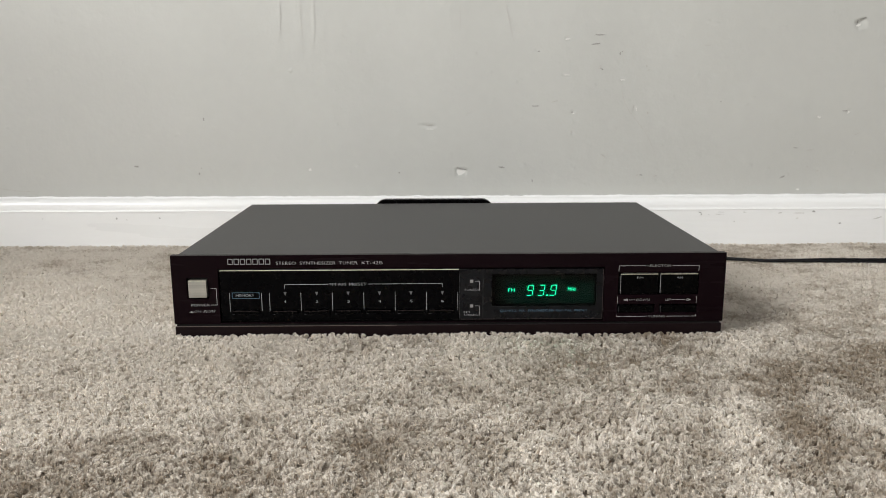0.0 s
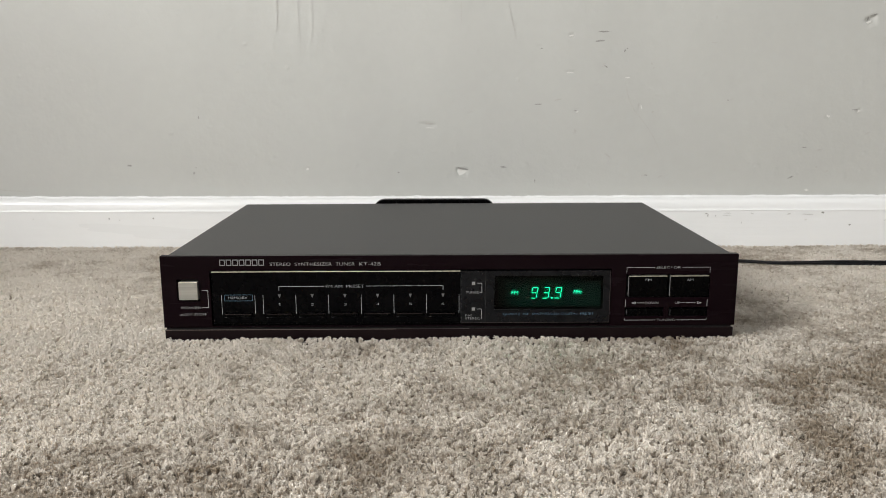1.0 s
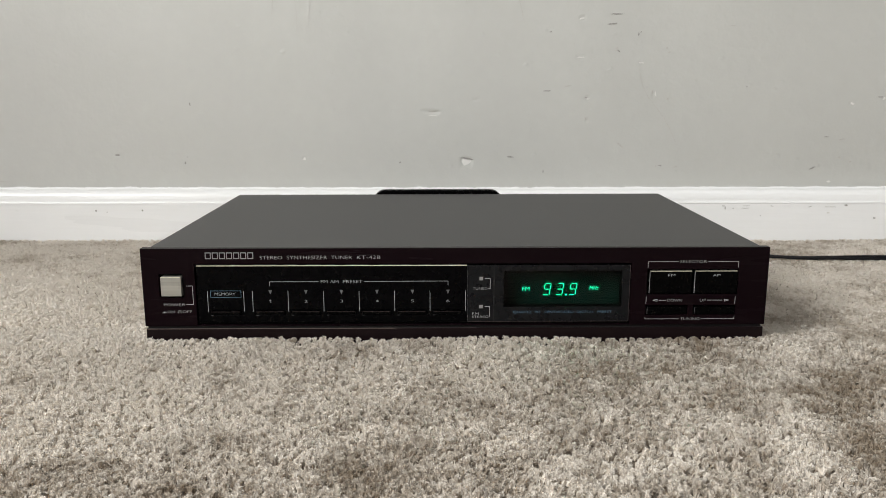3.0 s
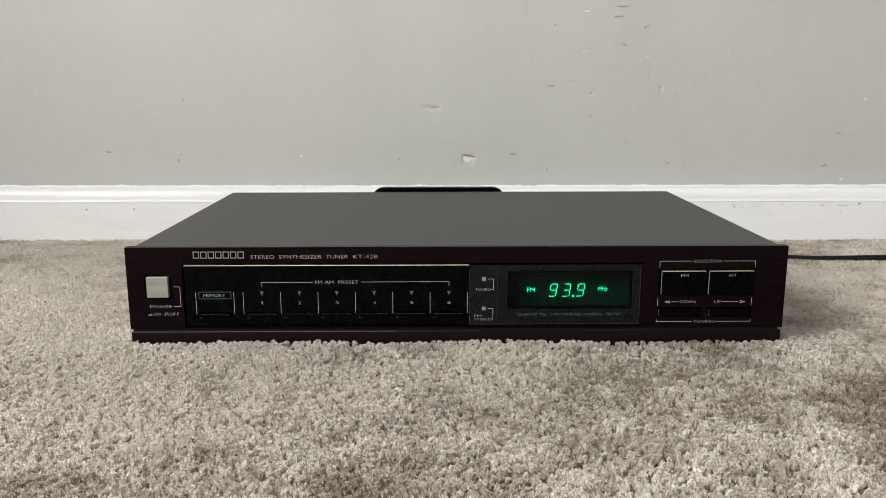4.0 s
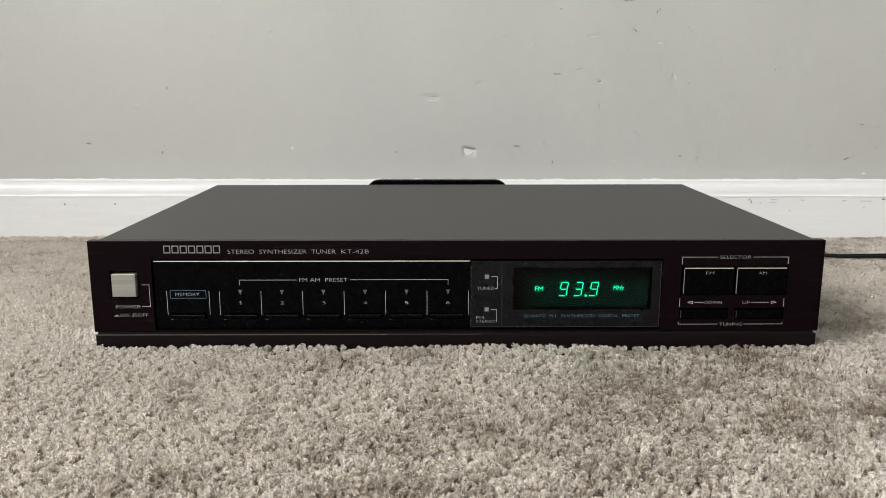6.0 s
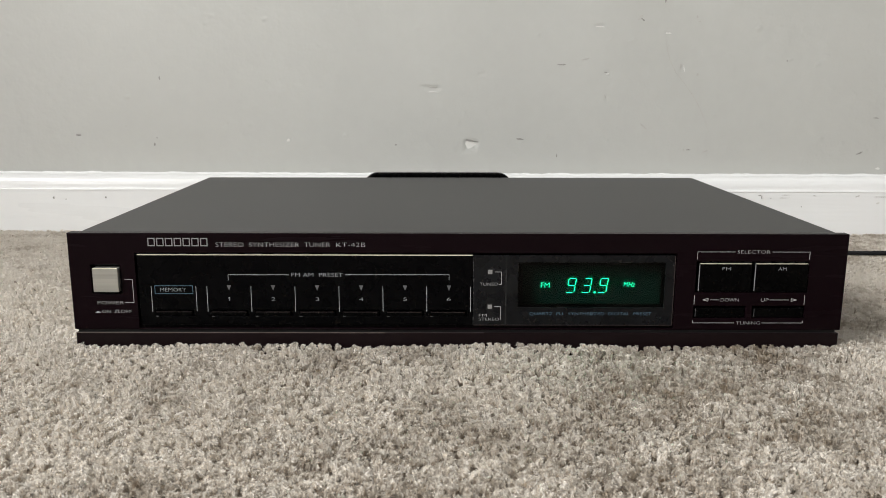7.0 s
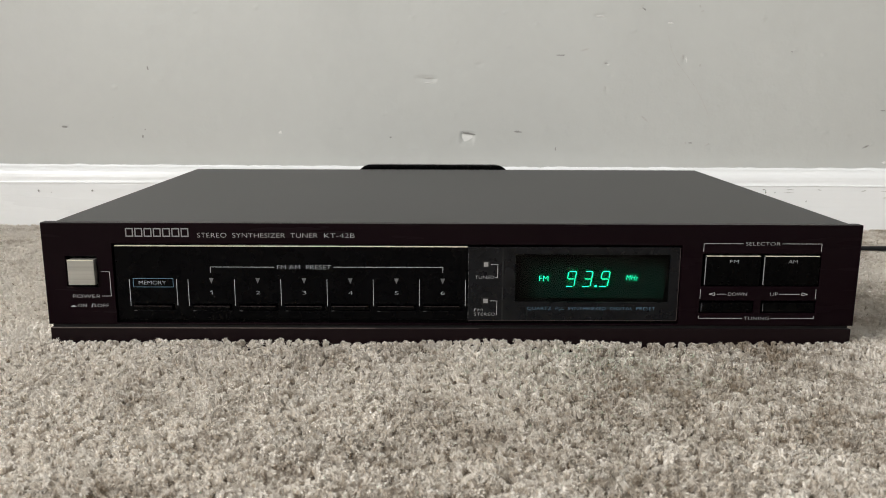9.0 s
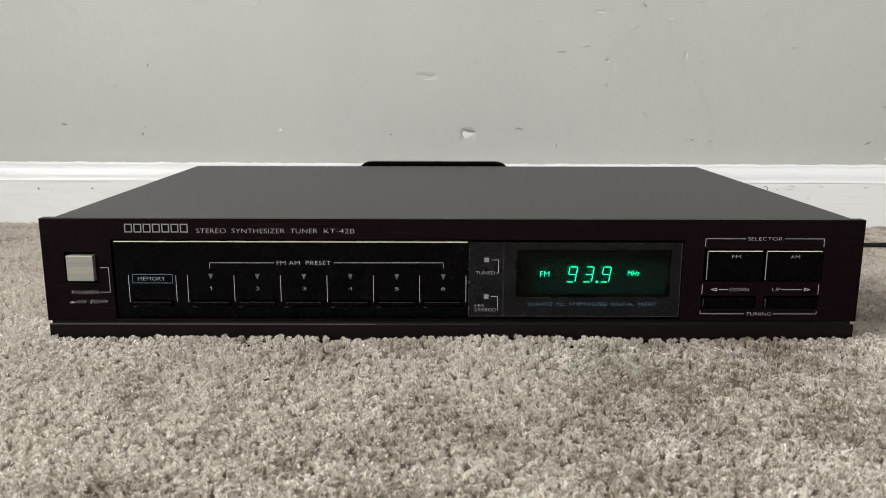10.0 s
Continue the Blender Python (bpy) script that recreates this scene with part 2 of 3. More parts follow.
def array_mesh(name, verts, faces, mat, smooth=True):
    """A mesh from numpy arrays; faces all have the same number of corners."""
    mesh = bpy.data.meshes.new(name)
    n, k = faces.shape
    mesh.vertices.add(len(verts))
    mesh.vertices.foreach_set("co", verts.astype(np.float32).ravel())
    mesh.loops.add(n * k)
    mesh.loops.foreach_set("vertex_index", faces.astype(np.int32).ravel())
    mesh.polygons.add(n)
    mesh.polygons.foreach_set("loop_start", np.arange(0, n * k, k, dtype=np.int32))
    mesh.polygons.foreach_set("use_smooth", np.full(n, smooth))
    mesh.update(calc_edges=True)
    mesh.validate()
    mesh.materials.append(mat)
    return new(name, mesh)


def soft_noise(x, y, size, seed):
    """Smooth random values about 0, one bump every size metres."""
    rng = np.random.RandomState(seed)
    total = np.zeros_like(x)
    for _ in range(14):
        a, f = rng.uniform(0, 2 * math.pi), rng.uniform(0.5, 1.5) * 2 * math.pi / size
        total += np.sin((x * math.cos(a) + y * math.sin(a)) * f + rng.uniform(0, 2 * math.pi))
    return total / math.sqrt(7)


# ---- the room ----
def structure(ob, label, category):
    return tagged(ob, label, category, kind="structure")


structure(part("floor", slab(WEST - 0.2, EAST + 0.1, SOUTH - 0.1, NORTH + 0.1, -0.06, -0.0030), BACKING), "beige cut-pile carpet floor of the room", "floor")
structure(part("ceiling", slab(WEST - 0.2, EAST + 0.1, SOUTH - 0.1, NORTH + 0.1, HIGH, HIGH + 0.1), PLAIN), "plain white painted ceiling", "ceiling")
structure(part("wall_south", slab(WEST, EAST, SOUTH - 0.1, SOUTH, -0.008, HIGH), PLAIN), "plain painted wall behind the camera", "wall")
structure(part("wall_east", slab(EAST, EAST + 0.1, SOUTH - 0.1, NORTH + 0.1, -0.008, HIGH), PLAIN), "plain painted side wall", "wall")
# unseen wall, made thick so its reveal trims light on the north wall
bm = bmesh.new()
for y0, y1, z0, z1 in ((SOUTH - 0.1, WIN_Y0, -0.008, HIGH), (WIN_Y1, NORTH + 0.1, -0.008, HIGH), (WIN_Y0, WIN_Y1, -0.008, WIN_Z0), (WIN_Y0, WIN_Y1, WIN_Z1, HIGH)):
    box(bm, WEST - 0.2, WEST, y0, y1, z0, z1)
structure(part("wall_west", bm, PLAIN), "plain painted side wall with a window opening", "wall")


# the wall behind the tuner: a plastered face with dents and scratches pressed into it
X0, X1, Z0, Z1, STEP = -0.66, 0.66, 0.05, 0.45, 0.0016
gx, gz = np.meshgrid(np.arange(X0, X1 + STEP / 2, STEP), np.arange(Z0, Z1 + STEP / 2, STEP))
face = 0.0005 * soft_noise(gx, gz, 0.2, 3) + 0.00004 * soft_noise(gx, gz, 0.03, 4)
edge = np.clip(np.minimum.reduce([gx - X0, X1 - gx, gz - Z0, Z1 - gz]) / 0.03, 0, 1)
face = face * edge


def dent(x, z, wide, tall, deep, lean=0.0):
    """A knock in the plaster: sharp upper edge, shelving out below."""
    global face
    c, s = math.cos(lean), math.sin(lean)
    u, w = ((gx - x) * c + (gz - z) * s) / wide, (-(gx - x) * s + (gz - z) * c) / tall
    shape = np.clip(1.2 - u * u * 1.2, 0, 1) * np.where(w > 0, np.clip(1 - 3 * w, 0, 1), np.clip(1 + 0.8 * w, 0, 1))
    face = face + deep * shape


def scratch(x0, z0, x1, z1, wide, deep):
    global face
    length = math.hypot(x1 - x0, z1 - z0)
    dx, dz = (x1 - x0) / length, (z1 - z0) / length
    along = (gx - x0) * dx + (gz - z0) * dz
    off = (gx - x0) * dz - (gz - z0) * dx + 0.0008 * np.sin(along * 140)
    face = face + deep * np.exp(-(off / wide) ** 2) * np.clip(along / 0.01, 0, 1) * np.clip((length - along) / 0.03, 0, 1)


# knocks with bare lower lips
dent(0.024, 0.0955, 0.0085, 0.0105, 0.0022, -0.12)
dent(0.535, 0.285, 0.0085, 0.010, 0.0022, 0.35)
dent(0.160, 0.265, 0.0045, 0.004, 0.0011, 0.2)
dent(0.160, 0.2193, 0.0075, 0.003, 0.0009)
dent(0.233, 0.2128, 0.0040, 0.003, 0.0008)
dent(-0.020, 0.1545, 0.0125, 0.006, 0.0011, -0.06)
dent(0.493, 0.1645, 0.0045, 0.004, 0.0010, -0.3)
dent(0.531, 0.1722, 0.0040, 0.004, 0.0011, 0.4)
dent(-0.175, 0.0985, 0.0025, 0.003, 0.0009)
dent(0.169, 0.1715, 0.0035, 0.003, 0.0009)
dent(0.250, 0.1772, 0.0022, 0.007, 0.0008)
dent(0.035, 0.1690, 0.0055, 0.003, 0.0007, 0.2)
dent(0.169, 0.1445, 0.0020, 0.006, 0.0007, 0.3)
dent(-0.403, 0.1020, 0.0050, 0.0025, 0.0006)
dent(0.121, 0.2508, 0.0035, 0.003, 0.0007)
# long scratches and paint runs
scratch(-0.206, 0.33, -0.208, 0.262, 0.0010, -0.00035)
scratch(-0.181, 0.33, -0.180, 0.268, 0.0010, -0.00035)
scratch(-0.186, 0.34, -0.186, 0.285, 0.0010, -0.00035)
scratch(-0.163, 0.33, -0.165, 0.252, 0.0010, -0.00035)
scratch(0.080, 0.33, 0.089, 0.2555, 0.0010, -0.00035)
scratch(0.010, 0.33, 0.010, 0.262, 0.0010, -0.00035)
for k in range(420):
    dent(random.uniform(-0.62, 0.62), random.uniform(0.075, 0.42), random.uniform(0.0016, 0.0034), random.uniform(0.0016, 0.0032), random.uniform(-0.0008, 0.0004))


rows_n, cols_n = gx.shape
verts = np.stack([gx.ravel(), NORTH + face.ravel(), gz.ravel()], -1)
index = np.arange(rows_n * cols_n).reshape(rows_n, cols_n)
quads = np.stack([index[:-1, :-1], index[:-1, 1:], index[1:, 1:], index[1:, :-1]], -1).reshape(-1, 4)
wall = structure(array_mesh("wall_north", verts, quads, WALL), "scuffed and dented greige painted plaster wall", "wall")
part("wall_core", plate(WEST, EAST, -0.008, HIGH, NORTH, NORTH + 0.1, [(X0, X1, Z0, Z1)]), WALL, wall)
part("wall_back", slab(X0, X1, NORTH + 0.04, NORTH + 0.1, Z0, Z1), WALL, wall)


def blot(name, x, z, wide, tall, mat, parent, y, lean=0.0, seed=0):
    """A thin irregular mark lying on an upright face."""
    rng = random.Random(seed)
    bm = bmesh.new()
    n = 11
    rim = []
    for k in range(n):
        t = 2 * math.pi * k / n
        r = rng.uniform(0.55, 1.1)
        u, w = r * wide / 2 * math.cos(t), r * tall / 2 * math.sin(t)
        rim.append(bm.verts.new((x + u * math.cos(lean) - w * math.sin(lean), y, z + u * math.sin(lean) + w * math.cos(lean))))
    mid = bm.verts.new((x, y - 0.00025, z))
    for k in range(n):
        bm.faces.new([rim[k], rim[(k + 1) % n], mid])
    bmesh.ops.recalc_face_normals(bm, faces=bm.faces)
    if sum(f.normal.y for f in bm.faces) > 0:
        bmesh.ops.reverse_faces(bm, faces=bm.faces)
    return part(name, bm, mat, parent)


def face_at(x, z):
    """The plaster's y at a place of the wall."""
    i = int(round((z - Z0) / STEP))
    k = int(round((x - X0) / STEP))
    return NORTH + float(face[max(0, i - 1):i + 2, max(0, k - 1):k + 2].min()) - 0.0003


def scuff_and_shade(x, z, wide, tall, lean=0.0, mat=SCUFF_AND_SHADE, name="scuff_and_shade"):
    blot(name, x, z, wide * 0.95, tall * (0.8 if mat is not CHIP else 1), mat, wall, face_at(x, z), lean, int(abs(x * 7919 + z * 104729) * 10))


scuff_and_shade(0.201, 0.2681, 0.018, 0.0026)
scuff_and_shade(0.197, 0.2569, 0.013, 0.0024, 0.1)
scuff_and_shade(0.121, 0.1786, 0.011, 0.0022)
scuff_and_shade(0.145, 0.1843, 0.011, 0.0026, 0.25, FAINT)
scuff_and_shade(0.076, 0.0993, 0.0075, 0.0034)
scuff_and_shade(0.078, 0.0990, 0.009, 0.0020)
scuff_and_shade(-0.403, 0.1012, 0.009, 0.0028, -0.1)
scuff_and_shade(0.451, 0.0857, 0.009, 0.0026, 0.45)
scuff_and_shade(0.483, 0.0984, 0.005, 0.0030, 0.0, FAINT)
scuff_and_shade(0.497, 0.0931, 0.005, 0.0026, 0.3, FAINT)
scuff_and_shade(0.465, 0.1238, 0.009, 0.0018)
scuff_and_shade(0.484, 0.1207, 0.010, 0.0016, 0.1, FAINT)
scuff_and_shade(0.228, 0.2449, 0.002, 0.0055, -0.2)
scuff_and_shade(0.231, 0.2475, 0.002, 0.0030, -0.3)
scuff_and_shade(0.203, 0.2290, 0.005, 0.0026, 0.4, FAINT)
scuff_and_shade(0.205, 0.2255, 0.005, 0.0024, -0.5)
scuff_and_shade(0.201, 0.2262, 0.004, 0.0020, 0.2, FAINT)
scuff_and_shade(0.123, 0.2475, 0.004, 0.0022)
scuff_and_shade(-0.018, 0.1545, 0.014, 0.0022, 0.0, FAINT)
scuff_and_shade(0.118, 0.0813, 0.0016, 0.0055)
scuff_and_shade(-0.321, 0.0913, 0.0024, 0.0055)
scuff_and_shade(-0.318, 0.0985, 0.0022, 0.0022)
scuff_and_shade(-0.351, 0.1110, 0.0022, 0.0022, 0.0, FAINT)
scuff_and_shade(-0.058, 0.0922, 0.0028, 0.0024)
scuff_and_shade(-0.311, 0.1619, 0.0020, 0.0055)
scuff_and_shade(0.248, 0.1775, 0.0018, 0.006, 0.0, FAINT)
scuff_and_shade(0.267, 0.1689, 0.0030, 0.0048, 0.3, FAINT)
scuff_and_shade(0.168, 0.1455, 0.0018, 0.0060, 0.2, FAINT)
scuff_and_shade(0.263, 0.2290, 0.0020, 0.0050, 0.4, FAINT)
scuff_and_shade(0.266, 0.2240, 0.0040, 0.0020, 0.2, FAINT)
scuff_and_shade(0.362, 0.1840, 0.0020, 0.0026)
scuff_and_shade(0.281, 0.0870, 0.007, 0.0022, 0.4, FAINT)
scuff_and_shade(0.262, 0.0885, 0.005, 0.0020, 0.0)
scuff_and_shade(0.257, 0.0880, 0.002, 0.0040, 0.0, FAINT)
scuff_and_shade(0.212, 0.1135, 0.011, 0.0014, -0.7, FAINT)
scuff_and_shade(0.340, 0.2550, 0.010, 0.0014, 0.0, FAINT)
scuff_and_shade(0.168, 0.1707, 0.0045, 0.0016)
scuff_and_shade(0.526, 0.1718, 0.010, 0.0016)
scuff_and_shade(0.545, 0.1420, 0.012, 0.0014, 0.4, FAINT)
# painted shade round the right-hand dent and under the middle knock's upper lip
scuff_and_shade(0.538, 0.2885, 0.013, 0.0020, 0.3)
scuff_and_shade(0.531, 0.2840, 0.0025, 0.009, -0.3)
scuff_and_shade(0.0235, 0.0968, 0.0165, 0.0012, -0.12)
bm = bmesh.new()
y = face_at(0.024, 0.093) - 0.0004
bm.faces.new([bm.verts.new((0.024 + u, y + (0.0006 if w > 0 else 0), 0.0945 + w)) for u, w in ((-0.0088, 0.0030), (-0.0035, -0.0062), (0.0008, -0.0050), (0.0085, 0.0002))])
part("paint_chip", bm, CHIP, wall)
# shade of the knock's upper lip, painted as a dark sliver
blot("scuff_and_shade", 0.0245, 0.0972, 0.021, 0.0016, SCUFF_AND_SHADE, wall, y - 0.0006, -0.2, 5)
# bare plaster, and the lit lower lips of the knocks painted pale
for place in ((0.160, 0.2630, 0.008, 0.0024, 0.2), (0.160, 0.2180, 0.014, 0.0014, 0.0), (0.233, 0.2118, 0.007, 0.0018, 0.0),
              (0.170, 0.1692, 0.004, 0.0018, 0.2), (0.493, 0.1636, 0.007, 0.0032, -0.4), (0.531, 0.1700, 0.006, 0.0030, 0.6), (0.533, 0.2800, 0.010, 0.0035, 0.3),
              (-0.175, 0.0965, 0.0045, 0.0040, 0.0), (0.473, 0.0690, 0.006, 0.0028, 0.0), (0.252, 0.1752, 0.0016, 0.008, 0.2), (-0.017, 0.1490, 0.014, 0.0010, -0.05)):
    scuff_and_shade(*place, mat=CHIP, name="paint_chip")


def scratch_line(points, wide):
    """A thin drawn scratch that follows the plaster."""
    fine = []
    for (x0, z0), (x1, z1) in zip(points, points[1:]):
        count = max(2, int(math.hypot(x1 - x0, z1 - z0) / 0.003))
        fine += [(x0 + (x1 - x0) * k / count, z0 + (z1 - z0) * k / count) for k in range(count)]
    fine.append(points[-1])
    bm = bmesh.new()
    pairs = []
    for k, (x, z) in enumerate(fine):
        a, b = fine[max(k - 1, 0)], fine[min(k + 1, len(fine) - 1)]
        long = math.hypot(b[0] - a[0], b[1] - a[1])
        ux, uz = -(b[1] - a[1]) / long, (b[0] - a[0]) / long
        w = wide / 2 * random.uniform(0.45, 1.1) * min(1.0, 0.3 + 4 * k / len(fine), 0.2 + 4 * (len(fine) - 1 - k) / len(fine))
        x, z = x + random.uniform(-0.0002, 0.0002), z
        y = face_at(x, z) - 0.0001
        pairs.append((bm.verts.new((x - ux * w, y, z - uz * w)), bm.verts.new((x + ux * w, y, z + uz * w))))
    for (a, b), (c, d) in zip(pairs, pairs[1:]):
        bm.faces.new([a, b, d, c])
    bmesh.ops.recalc_face_normals(bm, faces=bm.faces)
    if sum(f.normal.y for f in bm.faces) > 0:
        bmesh.ops.reverse_faces(bm, faces=bm.faces)
    part("scratch", bm, FAINT, wall)


scratch_line([(0.2299, 0.2086), (0.2327, 0.1950), (0.2361, 0.1842), (0.2434, 0.1711), (0.2528, 0.1602), (0.2638, 0.1463), (0.2719, 0.1330), (0.2778, 0.1212), (0.2829, 0.1085)], 0.0008)
scratch_line([(-0.2069, 0.3111), (-0.2057, 0.2905), (-0.2081, 0.2655)], 0.0007)
scratch_line([(-0.1791, 0.3111), (-0.1806, 0.2905), (-0.1787, 0.2655), (-0.1790, 0.2360)], 0.0004)
scratch_line([(-0.1634, 0.3111), (-0.1622, 0.2835), (-0.1656, 0.2473)], 0.0004)
scratch_line([(0.0790, 0.3111), (0.0836, 0.2904), (0.0875, 0.2730), (0.0921, 0.2569)], 0.0008)
scratch_line([(0.0217, 0.3076), (0.0225, 0.2765)], 0.0006)
# raised plaster edge above the baseboard, drawn only as a thin grey line
scratch_line([(-0.5844, 0.0726), (-0.5625, 0.0695), (-0.5330, 0.0680)], 0.0012)
scratch_line([(0.2070, 0.1169), (0.2148, 0.1102)], 0.0009)


# ---- baseboard ----
BOARD_PROFILE = [(0.404, -0.008), (0.404, 0.0422), (0.4041, 0.0430), (0.4041, 0.0434), (0.4035, 0.0436), (0.4034, 0.0443), (0.4037, 0.0449), (0.4046, 0.0453),
           (0.4050, 0.0470), (0.4053, 0.0500), (0.4060, 0.0530), (0.4072, 0.0556), (0.4090, 0.0576), (0.4115, 0.0590), (0.4160, 0.0599), (0.4232, 0.0606)]
bm = bmesh.new()
lips = []
steps = np.arange(WEST, EAST + 0.001, 0.012)
for x in steps:
    ring = []
    for i, (y, z) in enumerate(BOARD_PROFILE):
        wob = 0.0007 * noise.noise((x * 14, i * 0.7, 5)) if i < 13 else 0.0012 * noise.noise((x * 60, i, 2))
        ring.append(bm.verts.new((x, y + wob * (0.4 if i < 13 else 1), z + wob * (1 if 1 < i else 0) + (0.0024 * min(max(x, 0.0), 0.7) if i > 1 else 0.0))))
    ring.append(bm.verts.new((x, 0.4234, -0.008)))
    lips.append(ring)
for a, b in zip(lips, lips[1:]):
    for k in range(len(a) - 1):
        bm.faces.new([a[k], b[k], b[k + 1], a[k + 1]])
bmesh.ops.recalc_face_normals(bm, faces=bm.faces)
baseboard = structure(part("baseboard", bm, TRIM, smooth=False), "white painted wooden baseboard with moulded top, chipped", "baseboard")


bm = tube([(x, 0.4212 + 0.0006 * noise.noise((x * 30, 1, 1)), 0.0606 + 0.0024 * max(x, 0.0) + 0.0012 * noise.noise((x * 45, 3, 1)) + 0.0008 * noise.noise((x * 160, 2, 1))) for x in np.arange(-0.75, 0.75, 0.004)], 0.0014, 6)
part("caulk_line", bm, TRIM, baseboard, smooth=True)


def board_chip(x, z, wide, tall, lean=0.0, mat=SCUFF_AND_SHADE):
    blot("chip", x, z, wide * 0.8, tall * 0.75, mat, baseboard, 0.4033 if z < 0.043 else 0.4018, lean, int(abs(x * 7919 + z * 104729) * 10))


board_chip(-0.426, 0.0352, 0.0035, 0.0036, -0.6)
board_chip(-0.370, 0.0357, 0.0034, 0.0030, -0.4)
board_chip(-0.413, 0.0336, 0.0018, 0.0018, 0.0, FAINT)
board_chip(-0.522, 0.0352, 0.0030, 0.0014, 0.2, FAINT)
board_chip(0.339, 0.0385, 0.0016, 0.0060)
board_chip(0.337, 0.0412, 0.0050, 0.0014)
board_chip(0.363, 0.0385, 0.016, 0.0008, 0.0, FAINT)
board_chip(0.365, 0.0415, 0.012, 0.0008, 0.0, FAINT)
board_chip(0.396, 0.0412, 0.006, 0.0012, -0.3, FAINT)
board_chip(0.349, 0.0380, 0.0016, 0.0014)
board_chip(0.443, 0.0405, 0.007, 0.0016, 0.3, FAINT)
board_chip(0.468, 0.0400, 0.018, 0.0010, 0.0, FAINT)
board_chip(0.487, 0.0422, 0.0065, 0.0034)
board_chip(0.466, 0.0332, 0.005, 0.0026, 0.2, CHIP)
board_chip(0.523, 0.0262, 0.0045, 0.0028, -0.2)
board_chip(0.383, 0.0290, 0.0016, 0.0020)
board_chip(0.573, 0.0335, 0.018, 0.0012, 0.25, FAINT)



# ---- carpet pile ----
def carpet_pile():
    rng = np.random.RandomState(7)
    px, py = [], []
    for pitch, y0, y1 in ((0.0027, -0.31, 0.03), (0.0034, 0.03, 0.4025)):
        ys = np.arange(y0, y1, pitch * 0.866)
        u, v = np.meshgrid(np.arange(-0.66, 0.66, pitch), ys)
        u = u + (np.arange(len(ys)) % 2)[:, None] * pitch / 2
        px.append(u.ravel() + rng.uniform(-1, 1, u.size) * pitch * 0.5)
        py.append(v.ravel() + rng.uniform(-1, 1, u.size) * pitch * 0.5)
    px, py = np.concatenate(px), np.concatenate(py)
    keep = ~((np.abs(px) < 0.2175) & (py > -0.0030) & (py < 0.269)) & (py < 0.4005) & (np.abs(px) < 0.07 + 0.575 * (py + 0.6))
    px, py = px[keep], py[keep]
    n = px.size
    # the lay of the pile drifts over the floor in brushed patches
    patch = soft_noise(px, py, 0.22, 11) + 0.6 * soft_noise(px, py, 0.07, 12)
    lay = 1.4 * soft_noise(px, py, 0.3, 13) + 0.7 * soft_noise(px, py, 0.05, 14) + rng.normal(0, 0.9, n)
    reach = 0.0013 + 0.0008 * np.clip(patch, -1.0, 1.5) + rng.uniform(0, 0.0013, n)
    bx, by = reach * np.cos(lay), reach * np.sin(lay)
    top = 0.0016 + 0.0005 * soft_noise(px, py, 0.12, 15) + (0.0003 * soft_noise(px, py, 0.006, 17) + 0.0005 * soft_noise(px, py, 0.010, 16) + rng.normal(0, 0.00032, n)) * np.clip(0.35 - py / 0.02, 0.35, 1)
    # trodden lower along the baseboard
    top = top - 0.0011 * np.clip((py - 0.33) / 0.05, 0, 1)
    # pushed up along the tuner's front
    by_front = np.clip(1 - np.maximum(np.abs(px) - 0.225, 0) / 0.02, 0, 1) * np.clip(1 + py / 0.06, 0, 1) * (py < 0.01)
    top = top + (0.0038 + 0.0010 * np.clip(1 - np.abs(px) / 0.2, 0, 1)) * by_front
    near = (np.abs(px) < 0.222) & (py > -0.007) & (py < 0)
    by = np.where(near, -np.abs(by) * 0.5, by)
    size = rng.uniform(0.85, 1.2, n)
    spin = rng.uniform(0, 2 * math.pi, n)
    # each tuft: a bundle of cut fibres that fan out into a low dome and lean with the lay
    blocks, faces, owner, base = [], [], [], 0
    for zone, wider, fibres in ((py < 0.03, 1.0, 17), (py >= 0.03, 1.3, 10)):
        at = np.flatnonzero(zone)
        m = at.size
        x, y, t, lx, ly, near_at = px[at], py[at], top[at], bx[at], by[at], near[at]
        spread = 0.0017 * size[at] * wider ** 0.5
        rings, tris = [], []

        def ring(u, v, w, limit):
            rings.append(np.stack([u, np.where(near_at, np.minimum(v, limit), v), w], -1))

        for e in range(fibres):
            i = len(rings)
            out = spin[at] + e * 2.4 + rng.normal(0, 0.35, m)
            far = math.sqrt((e + 0.5) / fibres) * rng.uniform(0.8, 1.2, m)
            c, d = spread * far * np.cos(out), spread * far * np.sin(out)
            turn = out + math.pi / 2 + rng.normal(0, 0.8, m)
            wide = rng.uniform(0.00022, 0.00039, m) * wider
            wx, wy, wz = wide * np.cos(turn), wide * np.sin(turn), wide * rng.uniform(-0.7, 0.7, m)
            high = t - 0.0012 * far ** 2 + rng.normal(0, 0.00015, m)
            bend, curl = rng.uniform(0, 2 * math.pi, m), rng.uniform(0.0002, 0.0008, m)
            for f, w, z in ((0.4, 0.9, -0.0026), (0.85, 1.2, 0.0)):
                g = 1 + z / 0.007
                ring(x + lx * g + c * f - w * wx, y + ly * g + d * f - w * wy, high + z - w * wz, -0.0008)
                ring(x + lx * g + c * f + w * wx, y + ly * g + d * f + w * wy, high + z + w * wz, -0.0008)
            ring(x + lx * 1.1 + c * 1.35 + curl * np.cos(bend), y + ly * 1.1 + d * 1.35 + curl * np.sin(bend), high - rng.uniform(-0.0003, 0.0012, m), -0.0006)
            tris += [(i, i + 1, i + 3), (i, i + 3, i + 2), (i + 2, i + 3, i + 4)]
        block = np.stack(rings, 1)
        per = block.shape[1]
        blocks.append(block.reshape(-1, 3))
